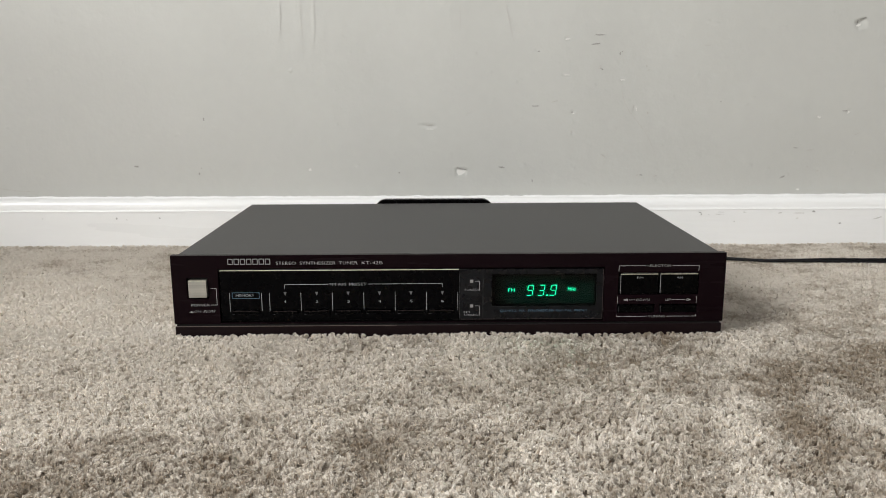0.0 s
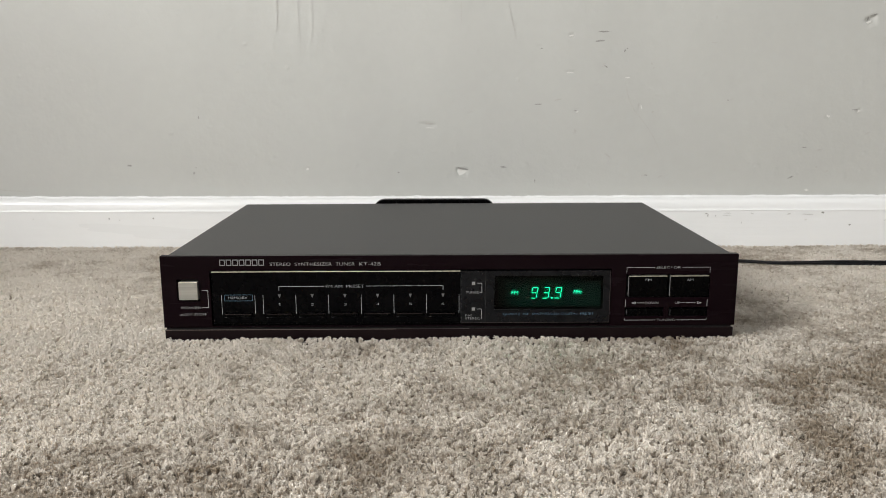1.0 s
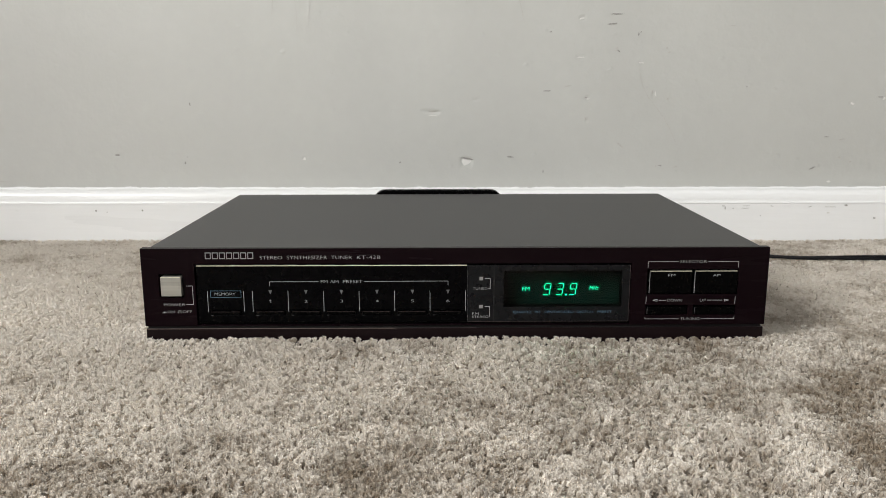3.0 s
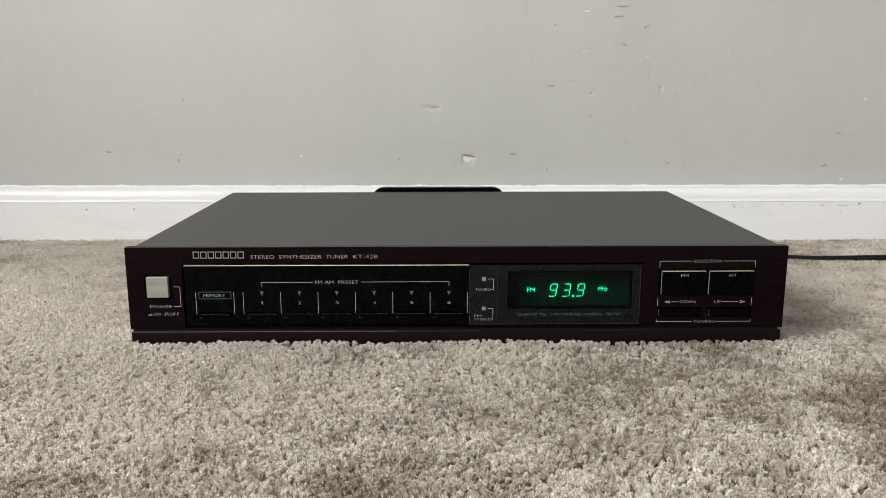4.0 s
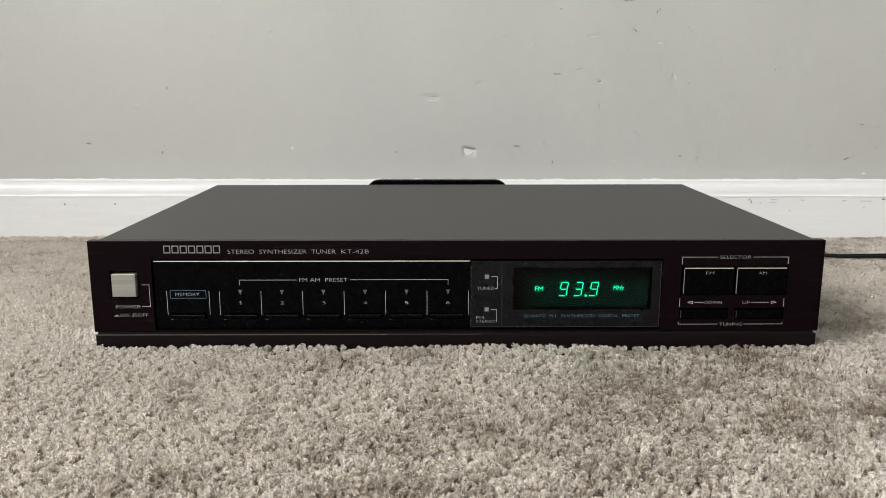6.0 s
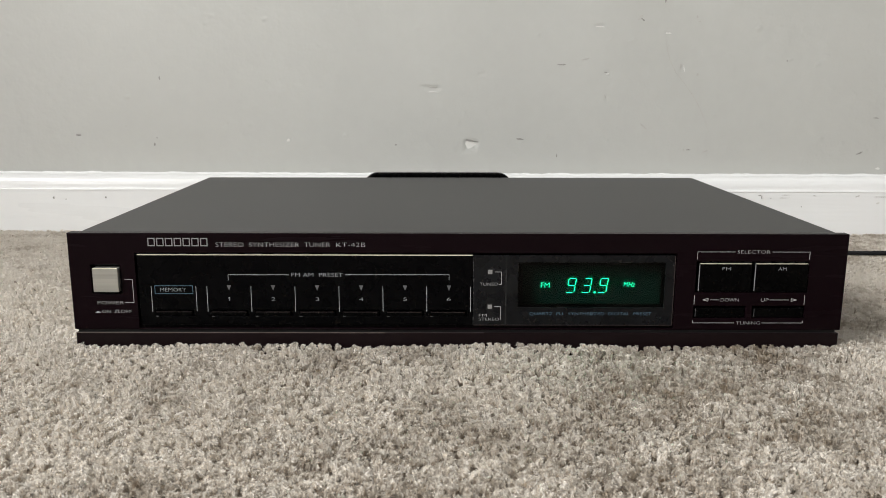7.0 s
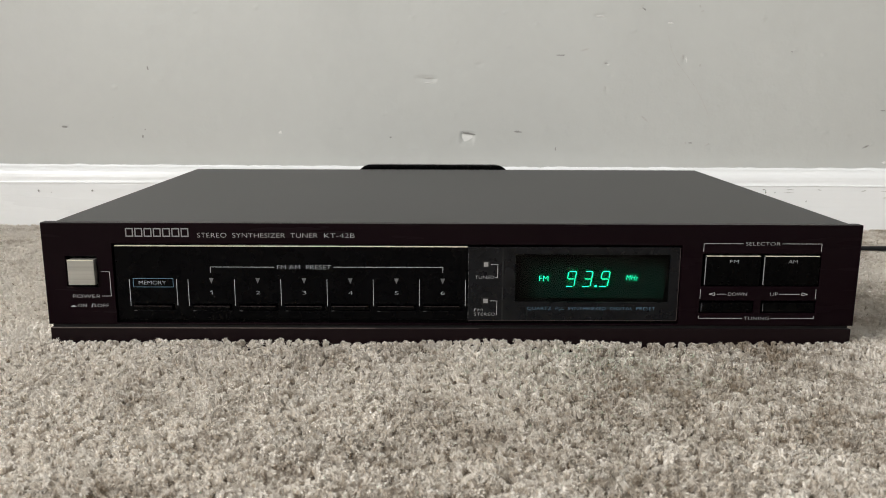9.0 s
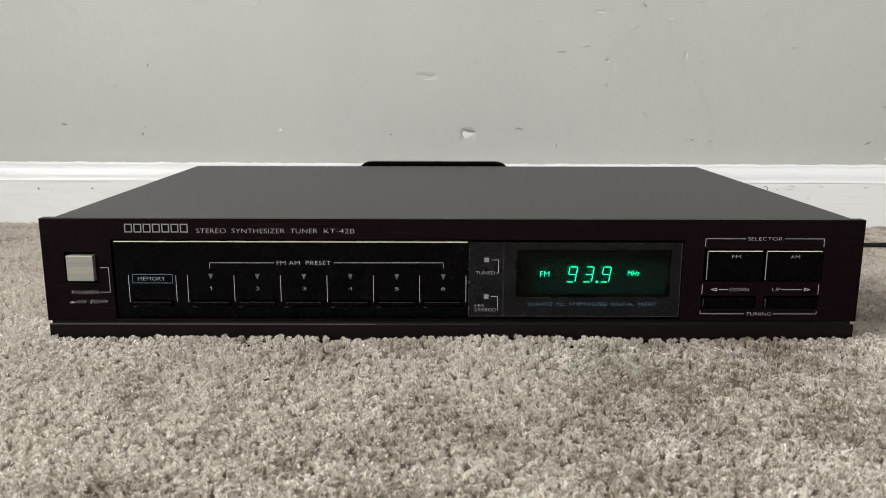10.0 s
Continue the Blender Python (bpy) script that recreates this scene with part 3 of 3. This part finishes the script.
        faces.append((np.array(tris)[None] + base + (np.arange(m) * per)[:, None, None]).reshape(-1, 3))
        owner.append(np.repeat(at, per))
        base += m * per
    owner = np.concatenate(owner)
    pile = array_mesh("carpet_pile", np.concatenate(blocks), np.concatenate(faces), PILE)
    # brushed sheen, side light and baseboard bounce are painted in as yarn tone
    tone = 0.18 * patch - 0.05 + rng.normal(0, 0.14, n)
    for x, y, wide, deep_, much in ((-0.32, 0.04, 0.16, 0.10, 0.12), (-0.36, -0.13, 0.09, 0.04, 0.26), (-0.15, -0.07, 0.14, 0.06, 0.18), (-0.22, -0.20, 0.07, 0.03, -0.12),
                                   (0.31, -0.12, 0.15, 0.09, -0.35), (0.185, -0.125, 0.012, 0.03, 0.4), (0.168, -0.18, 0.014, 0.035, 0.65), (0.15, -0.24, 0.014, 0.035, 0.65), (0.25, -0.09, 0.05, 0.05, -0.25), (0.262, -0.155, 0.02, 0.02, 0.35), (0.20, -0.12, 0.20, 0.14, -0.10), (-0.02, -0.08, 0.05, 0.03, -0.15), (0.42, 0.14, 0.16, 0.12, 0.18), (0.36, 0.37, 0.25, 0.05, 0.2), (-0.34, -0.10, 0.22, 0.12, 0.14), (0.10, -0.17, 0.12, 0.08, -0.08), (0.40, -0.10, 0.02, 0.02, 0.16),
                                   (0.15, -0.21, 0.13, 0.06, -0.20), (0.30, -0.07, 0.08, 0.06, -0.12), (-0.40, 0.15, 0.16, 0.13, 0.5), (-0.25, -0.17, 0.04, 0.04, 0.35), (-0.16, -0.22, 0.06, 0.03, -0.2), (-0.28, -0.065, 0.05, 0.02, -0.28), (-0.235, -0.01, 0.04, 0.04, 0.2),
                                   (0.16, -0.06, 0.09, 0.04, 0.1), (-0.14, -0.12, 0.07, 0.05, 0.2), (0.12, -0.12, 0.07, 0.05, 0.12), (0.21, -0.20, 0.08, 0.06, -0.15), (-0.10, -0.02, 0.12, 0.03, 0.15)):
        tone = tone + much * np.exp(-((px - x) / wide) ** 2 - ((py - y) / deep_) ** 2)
    painted_tone = pile.data.attributes.new("lay_and_light", "FLOAT", "POINT")
    painted_tone.data.foreach_set("value", tone[owner].astype(np.float32))
    return tagged(pile, "beige cut-pile carpet tufts, brushed sheen and light painted as lighter and darker patches", "carpet", kind="stuff")


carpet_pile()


# ---- the tuner ----
MM = 0.001
tuner = new("stereo_tuner")
tuner.matrix_world = pose(0, 0, 0, 0, -0.13, 0)
tagged(tuner, "low black stereo tuner with green lit display on beige carpet", "tuner")


def mm(*values):
    return [v * MM for v in values]


def front_panel():
    holes = [mm(-208.4, -191.8, 34.4, 51.2), mm(-183.0, 124.2, 14.0, 58.1), mm(135.6, 199.8, 35.6, 53.6), mm(135.4, 165.4, 20.4, 27.5), mm(169.2, 199.5, 20.4, 27.5)]
    panel = part("front_panel", plate(*mm(-220.2, 221, 13.2, 69.5), *mm(0, 6), holes, bevel=0.35 * MM), PANEL, tuner, "dark brown anodised metal front panel")
    # near-black sheets behind the openings stand in for shade in the wells
    part("panel_backing", slab(*mm(-213, 213, 16, 17, 1, 66)), RECESS_BLACK, tuner)
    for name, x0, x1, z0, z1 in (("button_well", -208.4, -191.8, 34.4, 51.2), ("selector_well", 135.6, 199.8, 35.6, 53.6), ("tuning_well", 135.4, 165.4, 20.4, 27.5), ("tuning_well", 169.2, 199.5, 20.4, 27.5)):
        part(name, slab(*mm(x0 - 0.5, x1 + 0.5, 6.1, 6.6, z0 - 0.5, z1 + 0.5)), RECESS_BLACK, panel)
    # the maker's mark: seven plain hollow blocks
    for k in range(7):
        x0 = -175.0 + k * 4.93
        part("maker_mark", plate(*mm(x0, x0 + 4.1, 62.0, 66.7), *mm(-0.1, 0.02), [mm(x0 + 0.55, x0 + 3.55, 62.6, 66.1)]), MARK, panel)
    words("STEREO  SYNTHESIZER  TUNER", *mm(-136.8, -72.4, 61.75, 64.15), INK, panel)
    words("KT-42B", *mm(-68.9, -52.6, 61.75, 64.15), INK, panel)
    words("POWER", *mm(-205.8, -191.0, 28.1, 30.0), INK, panel)
    part("printed_line", polyline([mm(-189.6, 42.7), mm(-185.1, 42.7), mm(-185.1, 29.2), mm(-190.0, 29.2)], 0.24 * MM), INK, panel)
    words("ON", *mm(-203.6, -198.9, 23.0, 24.8), INK, panel)
    words("OFF", *mm(-193.0, -186.8, 23.0, 24.8), INK, panel)
    part("switch_symbol", slab(*mm(-206.5, -205.4, -0.08, 0.02, 23.4, 24.0)), INK, panel)
    part("printed_line", polyline([mm(-207.5, 23.2), mm(-204.4, 23.2)], 0.24 * MM), INK, panel)
    part("printed_line", polyline([mm(-196.6, 23.1), mm(-195.8, 23.1), mm(-195.8, 24.7), mm(-194.3, 24.7), mm(-194.3, 23.1), mm(-193.7, 23.1)], 0.24 * MM), INK, panel)
    # selector and tuning brackets
    words("SELECTOR", *mm(158.2, 176.8, 58.35, 60.15), INK, panel)
    part("printed_line", polyline([mm(135.6, 54.9), mm(135.6, 59.25), mm(157.0, 59.25)], 0.24 * MM), INK, panel)
    part("printed_line", polyline([mm(178.1, 59.25), mm(199.4, 59.25), mm(199.4, 54.9)], 0.24 * MM), INK, panel)
    words("DOWN", *mm(150.6, 160.9, 30.25, 32.15), INK, panel)
    words("UP", *mm(173.7, 178.0, 30.25, 32.15), INK, panel)
    part("printed_line", polyline([mm(144.5, 31.2), mm(149.7, 31.2)], 0.24 * MM), INK, panel)
    part("printed_line", polyline([mm(178.7, 31.2), mm(189.8, 31.2)], 0.24 * MM), INK, panel)
    part("arrow", polyline([mm(143.3, 32.0), mm(140.2, 31.2), mm(143.3, 30.4), mm(143.3, 32.0)], 0.3 * MM), INK, panel)
    part("arrow", polyline([mm(191.1, 32.0), mm(194.2, 31.2), mm(191.1, 30.4), mm(191.1, 32.0)], 0.3 * MM), INK, panel)
    part("printed_line", polyline([mm(135.4, 33.9), mm(135.4, 28.5)], 0.24 * MM), INK, panel)
    part("printed_line", polyline([mm(198.7, 33.9), mm(198.7, 28.5)], 0.24 * MM), INK, panel)
    words("TUNING", *mm(160.4, 174.2, 16.6, 18.4), INK, panel)
    part("printed_line", polyline([mm(135.2, 18.9), mm(135.2, 17.5), mm(159.2, 17.5)], 0.24 * MM), INK, panel)
    part("printed_line", polyline([mm(175.2, 17.5), mm(198.8, 17.5), mm(198.8, 18.9)], 0.24 * MM), INK, panel)
    return panel


front_panel()
strip = part("base_strip", slab(*mm(-219.8, 220.3, 0.2, 12, -3, 11.3), bevel=0.3 * MM), STRIP, tuner, "dark brown strip along the foot of the front")
# reflected light along the strip's upper edge, painted and stepped down to the right
part("edge_highlight", slab(*mm(-219.6, -42.0, 0.08, 0.8, 11.0, 11.36)), EDGE_GLINT_DULL, strip)
part("edge_highlight", slab(*mm(-41.9, 15.0, 0.09, 0.8, 11.06, 11.34)), EDGE_GLINT_FAINT, strip)

# the cover, its top rising a little to the back
shell = slab(*mm(-216.6, 217.0, 0, 261, 2.0, 69.1), bevel=1.1 * MM, segments=3)
bmesh.ops.delete(shell, geom=[f for f in shell.faces if f.normal.y < -0.9], context="FACES")
shell.transform(pose(0, 0.006, 0.0, 0.93, -0.06, 0))
part("cover", shell, COVER, tuner, "satin black sheet-metal cover")

# filler closing the gap over the strip, coloured as dark as its shade
part("panel_gap", slab(*mm(-218.8, 218.8, 1.6, 6.2, 10.8, 13.6)), RECESS_BLACK, tuner)

# power button
button = part("power_button", slab(*mm(-206.5, -192.2, -2.4, 6, 35.8, 49.6), bevel=0.3 * MM), SILVER, tuner, "brushed silver push button")
# painted highlight on the button's upper edge
part("edge_highlight", slab(*mm(-206.3, -192.4, -2.45, -1.8, 49.35, 49.68)), EDGE_GLINT, button)


def preset_panel():
    keys = [(-173.5, -151.2)] + [(-141.4 + 25.08 * k, -119.9 + 25.08 * k) for k in range(6)]
    holes = [mm(a, b, 21.0, 24.8) for a, b in keys]
    panel = part("preset_panel", plate(*mm(-182.0, 8.2, 16.0, 57.0), *mm(0.6, 4.5), holes, bevel=0.25 * MM), BLACK, tuner, "black preset panel")
    # painted highlight where the panel's upper chamfer catches light
    part("edge_highlight", slab(*mm(-181.7, 8.0, 0.3, 1.2, 56.75, 57.15)), EDGE_GLINT, panel)
    # near-black sheet behind the key slots, in place of their shade
    part("key_well", slab(*mm(-182, 8, 4.6, 5.2, 18, 28)), RECESS_BLACK, panel)
    part("lower_ledge", slab(*mm(-183, 124, 2.2, 6.0, 14.0, 15.5)), BLACK, panel)
    for n, (a, b) in enumerate(keys):
        key = part("memory_key" if n == 0 else "preset_key", slab(*mm(a + 0.2, b - 1.3, 0.1, 4.4, 21.4, 23.7), bevel=0.25 * MM), KEY, tuner)
        # painted highlights on the key's upper edge and lower left corner
        part("edge_highlight", slab(*mm(a + 0.5, b - 1.6, 0.02, 0.3, 23.5, 23.7)), EDGE_GLINT_FAINT, key)
        part("edge_highlight", slab(*mm(a + 0.1, a + 1.8, 0.45, 0.7, 20.75, 20.95)), DARK_GREY, key)
    y = 0.52 * MM
    for x, low in [(-175.0, 23.6), (-149.55, 23.9)] + [(-143.3 + 25.07 * k, 23.7) for k in range(7)]:
        part("printed_line", line(*mm(x, low, x, 38.6), 0.24 * MM, y), PALE, panel)
    part("printed_line", polyline([mm(-172.9, 34.2), mm(-172.9, 38.9), mm(-151.4, 38.9), mm(-151.4, 34.2), mm(-172.9, 34.2)], 0.21 * MM, y), BLUE, panel)
    words("MEMORY", *mm(-169.9, -155.4, 35.6, 37.6), PALE, panel, y=y)
    words("FM AM  PRESET", *mm(-94.8, -65.7, 44.3, 46.5), PALE, panel, y=y)
    part("printed_line", polyline([mm(-130.9, 42.2), mm(-130.9, 45.4), mm(-96.4, 45.4)], 0.24 * MM, y), PALE, panel)
    part("printed_line", polyline([mm(-64.2, 45.5), mm(-5.2, 45.6), mm(-5.2, 42.4)], 0.24 * MM, y), PALE, panel)
    for k in range(6):
        x = -130.7 + 25.09 * k
        bm = bmesh.new()
        bm.faces.new([bm.verts.new((v[0], y, v[1])) for v in (mm(x - 1.25, 39.3), mm(x, 36.2), mm(x + 1.25, 39.3))])
        part("pointer", bm, DARK_GREY, panel)
        if k == 0:
            part("lettering", polyline([mm(x - 0.75, 31.6), mm(x + 0.1, 32.2), mm(x + 0.1, 30.2)], 0.3 * MM, y), PALE, panel)
        else:
            words(str(k + 1), *mm(x - 1.05, x + 1.05), *mm(30.3, 32.1), PALE, panel, y=y)
    return panel


preset_panel()


def deep(x, z):
    """A point of the display tube, 10 mm behind the lens."""
    return (-8.7 + (x + 8.7) * 1.0245) * MM, (134.9 - (134.9 - z) * 1.0245) * MM


def segment_digit(x, z, wide, tall, lit):
    """One seven-segment figure, leaning to the right; lit names its segments."""
    w, h = wide, tall / 2
    ends = {"a": (0.1, 2, 0.95, 2), "b": (1, 1.92, 1, 1.08), "c": (1, 0.92, 1, 0.08), "d": (0.0, 0, 0.8, 0), "e": (0, 0.92, 0, 0.08), "f": (0, 1.92, 0, 1.08), "g": (0.1, 1, 0.9, 1)}
    bm = bmesh.new()
    for s in lit:
        u0, w0, u1, w1 = ends[s]
        a, b = (x + u0 * w + 0.16 * w0 * h, z + w0 * h), (x + u1 * w + 0.16 * w1 * h, z + w1 * h)
        one = line(*a, *b, 0.00033, 9.0 * MM)
        mesh = bpy.data.meshes.new("stroke")
        one.to_mesh(mesh)
        one.free()
        bm.from_mesh(mesh)
        bpy.data.meshes.remove(mesh)
    return bm


def display():
    lens = part("display_lens", plate(*mm(8.6, 123.5, 15.8, 56.9), *mm(0.5, 2.4), [mm(34.2, 118.2, 26.3, 52.9)], bevel=0.2 * MM), LENS, tuner, "smoky grey display surround")
    pane = part("display_pane", slab(*mm(34.2, 118.2, 1.0, 1.6, 26.3, 52.9)), GLASS, lens, "smoked display pane")
    pane.visible_shadow = False
    # the groove is a flat near-black strip, its shade put into the colour
    part("lens_groove", slab(*mm(26.95, 27.75, 0.44, 0.6, 16.2, 56.6)), RECESS_BLACK, lens)
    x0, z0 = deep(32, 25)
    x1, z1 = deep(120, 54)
    part("display_chamber", plate(x0 - 0.001, x1 + 0.001, z0 - 0.001, z1 + 0.001, 2.6 * MM, 12 * MM, [(x0, x1, z0, z1)]), RECESS_BLACK, lens)
    part("display_back", slab(x0, x1, 12.2 * MM, 12.6 * MM, z0, z1), RECESS_BLACK, lens)
    x0, z0 = deep(37, 28.5)
    x1, z1 = deep(115.5, 51)
    fluorescent = part("display_tube", slab(x0, x1, 10.2 * MM, 12.1 * MM, z0, z1, bevel=0.3 * MM), TUBE, tuner, "green fluorescent display tube")
    x, z = deep(61.4, 35.5)
    tall = 0.0085
    for left, lit in ((61.7, "abcdfg"), (70.6, "abcdg"), (79.9, "abcdfg")):
        x, _ = deep(left, 0)
        part("digit", segment_digit(x, z, 0.0043, tall, lit), GREEN, fluorescent)
    for left in (61.0, 70.3, 79.6):
        (a, c), (b, d) = deep(left, 34.0), deep(left + 7.6, 45.4)
        part("display_grid", plate(a, b, c, d, 9.6 * MM, 9.8 * MM, [(a + 0.0003, b - 0.0003, c + 0.0003, d - 0.0003)]), TUBE, fluorescent)
    for left, right in ((45.6, 54.6), (93.0, 102.6)):
        (a, c), (b, d) = deep(left, 35.2), deep(right, 45.2)
        part("display_grid", plate(a, b, c, d, 9.6 * MM, 9.8 * MM, [(a + 0.0003, b - 0.0003, c + 0.0003, d - 0.0003)]), TUBE, fluorescent)
    x, z = deep(77.8, 35.6)
    part("decimal_point", slab(x - 0.0005, x + 0.0005, 9.0 * MM, 9.2 * MM, z - 0.0005, z + 0.0005), GREEN, fluorescent)
    (a, c), (b, d) = deep(47.1, 38.4), deep(51.9, 41.3)
    words("FM", a, b, c, d, GREEN, fluorescent, y=9.0 * MM)
    (a, c), (b, d) = deep(94.4, 39.0), deep(100.6, 41.8)
    unit = words("MHz", a, b, c, d, GREEN, fluorescent, y=9.0 * MM)
    for v in unit.data.vertices:
        v.co.x += 0.2 * (v.co.z - (c + d) / 2)
    # bevel highlights painted as thin lines on the lens's lower and right edges
    part("lens_edge", slab(*mm(8.7, 123.4, 0.42, 0.6, 15.75, 16.05)), EDGE_GLINT_FAINT, lens)
    part("lens_edge", slab(*mm(123.15, 123.5, 0.42, 0.6, 16.1, 56.8)), EDGE_GLINT_FAINT, lens)
    # the left edge of the lens is chipped into short bright specks
    chips = random.Random(21)
    z = 17.0
    while z < 56.0:
        long = chips.uniform(0.3, 1.8)
        part("lens_edge_chip", slab(*mm(8.55, 8.55 + chips.uniform(0.12, 0.3), 0.42, 0.6, z, z + long)), chips.choice((DARK_GREY, LAMP, MARK)), lens)
        z += long + chips.uniform(0.6, 4.2)
    # lettering on the lens
    y = 0.42 * MM
    words("QUARTZ  PLL  SYNTHESIZED  DIGITAL  PRESET", *mm(41.1, 111.3, 21.6, 23.6), BLUE, lens, y=y)
    words("TUNED", *mm(12.3, 22.7, 39.3, 41.0), INK, lens, y=y)
    words("FM", *mm(12.0, 16.6, 21.0, 22.5), INK, lens, y=y)
    words("STEREO", *mm(12.0, 23.6, 18.6, 20.2), INK, lens, y=y)
    part("printed_line", polyline([mm(20.8, 47.3), mm(24.6, 47.3), mm(24.6, 40.0), mm(23.2, 40.0)], 0.24 * MM, y), INK, lens)
    part("printed_line", polyline([mm(20.8, 26.9), mm(24.4, 26.9), mm(24.4, 19.0)], 0.24 * MM, y), INK, lens)
    for z in (47.3, 26.9):
        part("lamp_rim", slab(*mm(16.3, 20.1, 0.4, 0.6, z - 1.9, z + 1.9)), RECESS_BLACK, lens)
        part("indicator_lamp", slab(*mm(17.0, 19.4, 0.2, 0.5, z - 1.2, z + 1.2), bevel=0.1 * MM), LAMP, lens)


display()


def selector_and_tuning():
    for a, b in ((137.2, 166.9), (169.1, 199.0)):
        key = part("selector_button", slab(*mm(a, b, -0.6, 6, 36.3, 52.5), bevel=0.3 * MM), KEY, tuner, "black selector button with a painted highlight along its upper edge")
        # painted highlights on the button's upper and left edges
        part("edge_highlight", slab(*mm(a + 0.2, b - 0.2, -0.66, 0.3, 52.33, 52.6)), EDGE_GLINT, key)
        part("edge_highlight", slab(*mm(a - 0.06, a + 0.12, -0.55, 0.3, 36.6, 52.1)), MARK, key)
        words("FM" if a < 150 else "AM", *(mm(150.1, 154.9) if a < 150 else mm(181.9, 186.7)), *mm(48.7, 50.4), PALE, key, y=-0.68 * MM)
    for a, b in ((136.4, 164.8), (170.3, 198.9)):
        key = part("tuning_button", slab(*mm(a, b, 0.5, 6, 20.7, 26.2), bevel=0.3 * MM), KEY, tuner)
        # painted highlight on the button's left edge
        part("edge_highlight", slab(*mm(a + 0.1, a + 0.3, 0.42, 0.6, 21.2, 25.8)), DARK_GREY, key)


selector_and_tuning()


# loop antenna standing behind the cover
def antenna():
    outline = []
    cx, cz, hw, hh, r = -11.8, 50.2, 68.0, 26.0, 13.0
    for qx, qz, start in ((1, 1, 0), (-1, 1, 90), (-1, -1, 180), (1, -1, 270)):
        for k in range(7):
            t = radians(start + 15 * k)
            outline.append((cx + qx * (hw - r) + r * math.cos(t), cz + qz * (hh - r) + r * math.sin(t)))
    bm = bmesh.new()
    loops = []
    for y, inset in ((270, 1.2), (268.8, 0.0), (268.8 + 9, 0.0), (279, 1.2), (279, 8.0), (270, 8.0)):
        y = {270: 276.2, 268.8: 277.6, 279: 288.0}.get(y, y + 8)
        loops.append([bm.verts.new(mm(cx + (x - cx) * (1 - inset / hw), y, cz + (z - cz) * (1 - inset / hh))) for x, z in outline])
    for i in range(len(loops)):
        a, b = loops[i], loops[(i + 1) % len(loops)]
        for k in range(len(a)):
            bm.faces.new([a[k], a[(k + 1) % len(a)], b[(k + 1) % len(a)], b[k]])
    bmesh.ops.recalc_face_normals(bm, faces=bm.faces)
    loop = part("loop_antenna", bm, KEY, tuner, "black plastic loop antenna behind the cover")
    part("antenna_bracket", slab(*mm(-18, -5, 265, 279, 40, 52), bevel=0.5 * MM), KEY, loop)


antenna()


# ---- mains cord lying on the carpet ----
def cord():
    way = [(0.16, 0.262, 0.018), (0.20, 0.285, 0.008), (0.26, 0.302, 0.004), (0.335, 0.2885, 0.003), (0.376, 0.2772, 0.003), (0.413, 0.2775, 0.003), (0.452, 0.2775, 0.003), (0.512, 0.275, 0.003), (0.64, 0.28, 0.003), (0.8, 0.32, 0.003), (1.0, 0.39, 0.003)]
    root = new("power_cord")
    tagged(root, "thin black two-strand power cord lying on the carpet", "cord")
    smooth = []
    for i in range(len(way) - 1):
        p = [Vector(way[min(max(i + k, 0), len(way) - 1)]) for k in (-1, 0, 1, 2)]
        for k in range(10):
            t = k / 10
            smooth.append(0.5 * (2 * p[1] + (p[2] - p[0]) * t + (2 * p[0] - 5 * p[1] + 4 * p[2] - p[3]) * t * t + (3 * p[1] - p[0] - 3 * p[2] + p[3]) * t ** 3))
    for side in (0, math.pi):
        points = []
        for i, p in enumerate(smooth):
            a = 0.15 + 1.0 * min(max((p.x - 0.41) / 0.04, 0.0), 1.0) + 0.12 * math.sin(i * 0.3) + side
            points.append(p + Vector((0, 0.0014 * math.cos(a), 0.0014 * math.sin(a) + 0.0004)))
        part("strand", tube(points, 0.0015, 8), RUBBER, root, smooth=True)


cord()
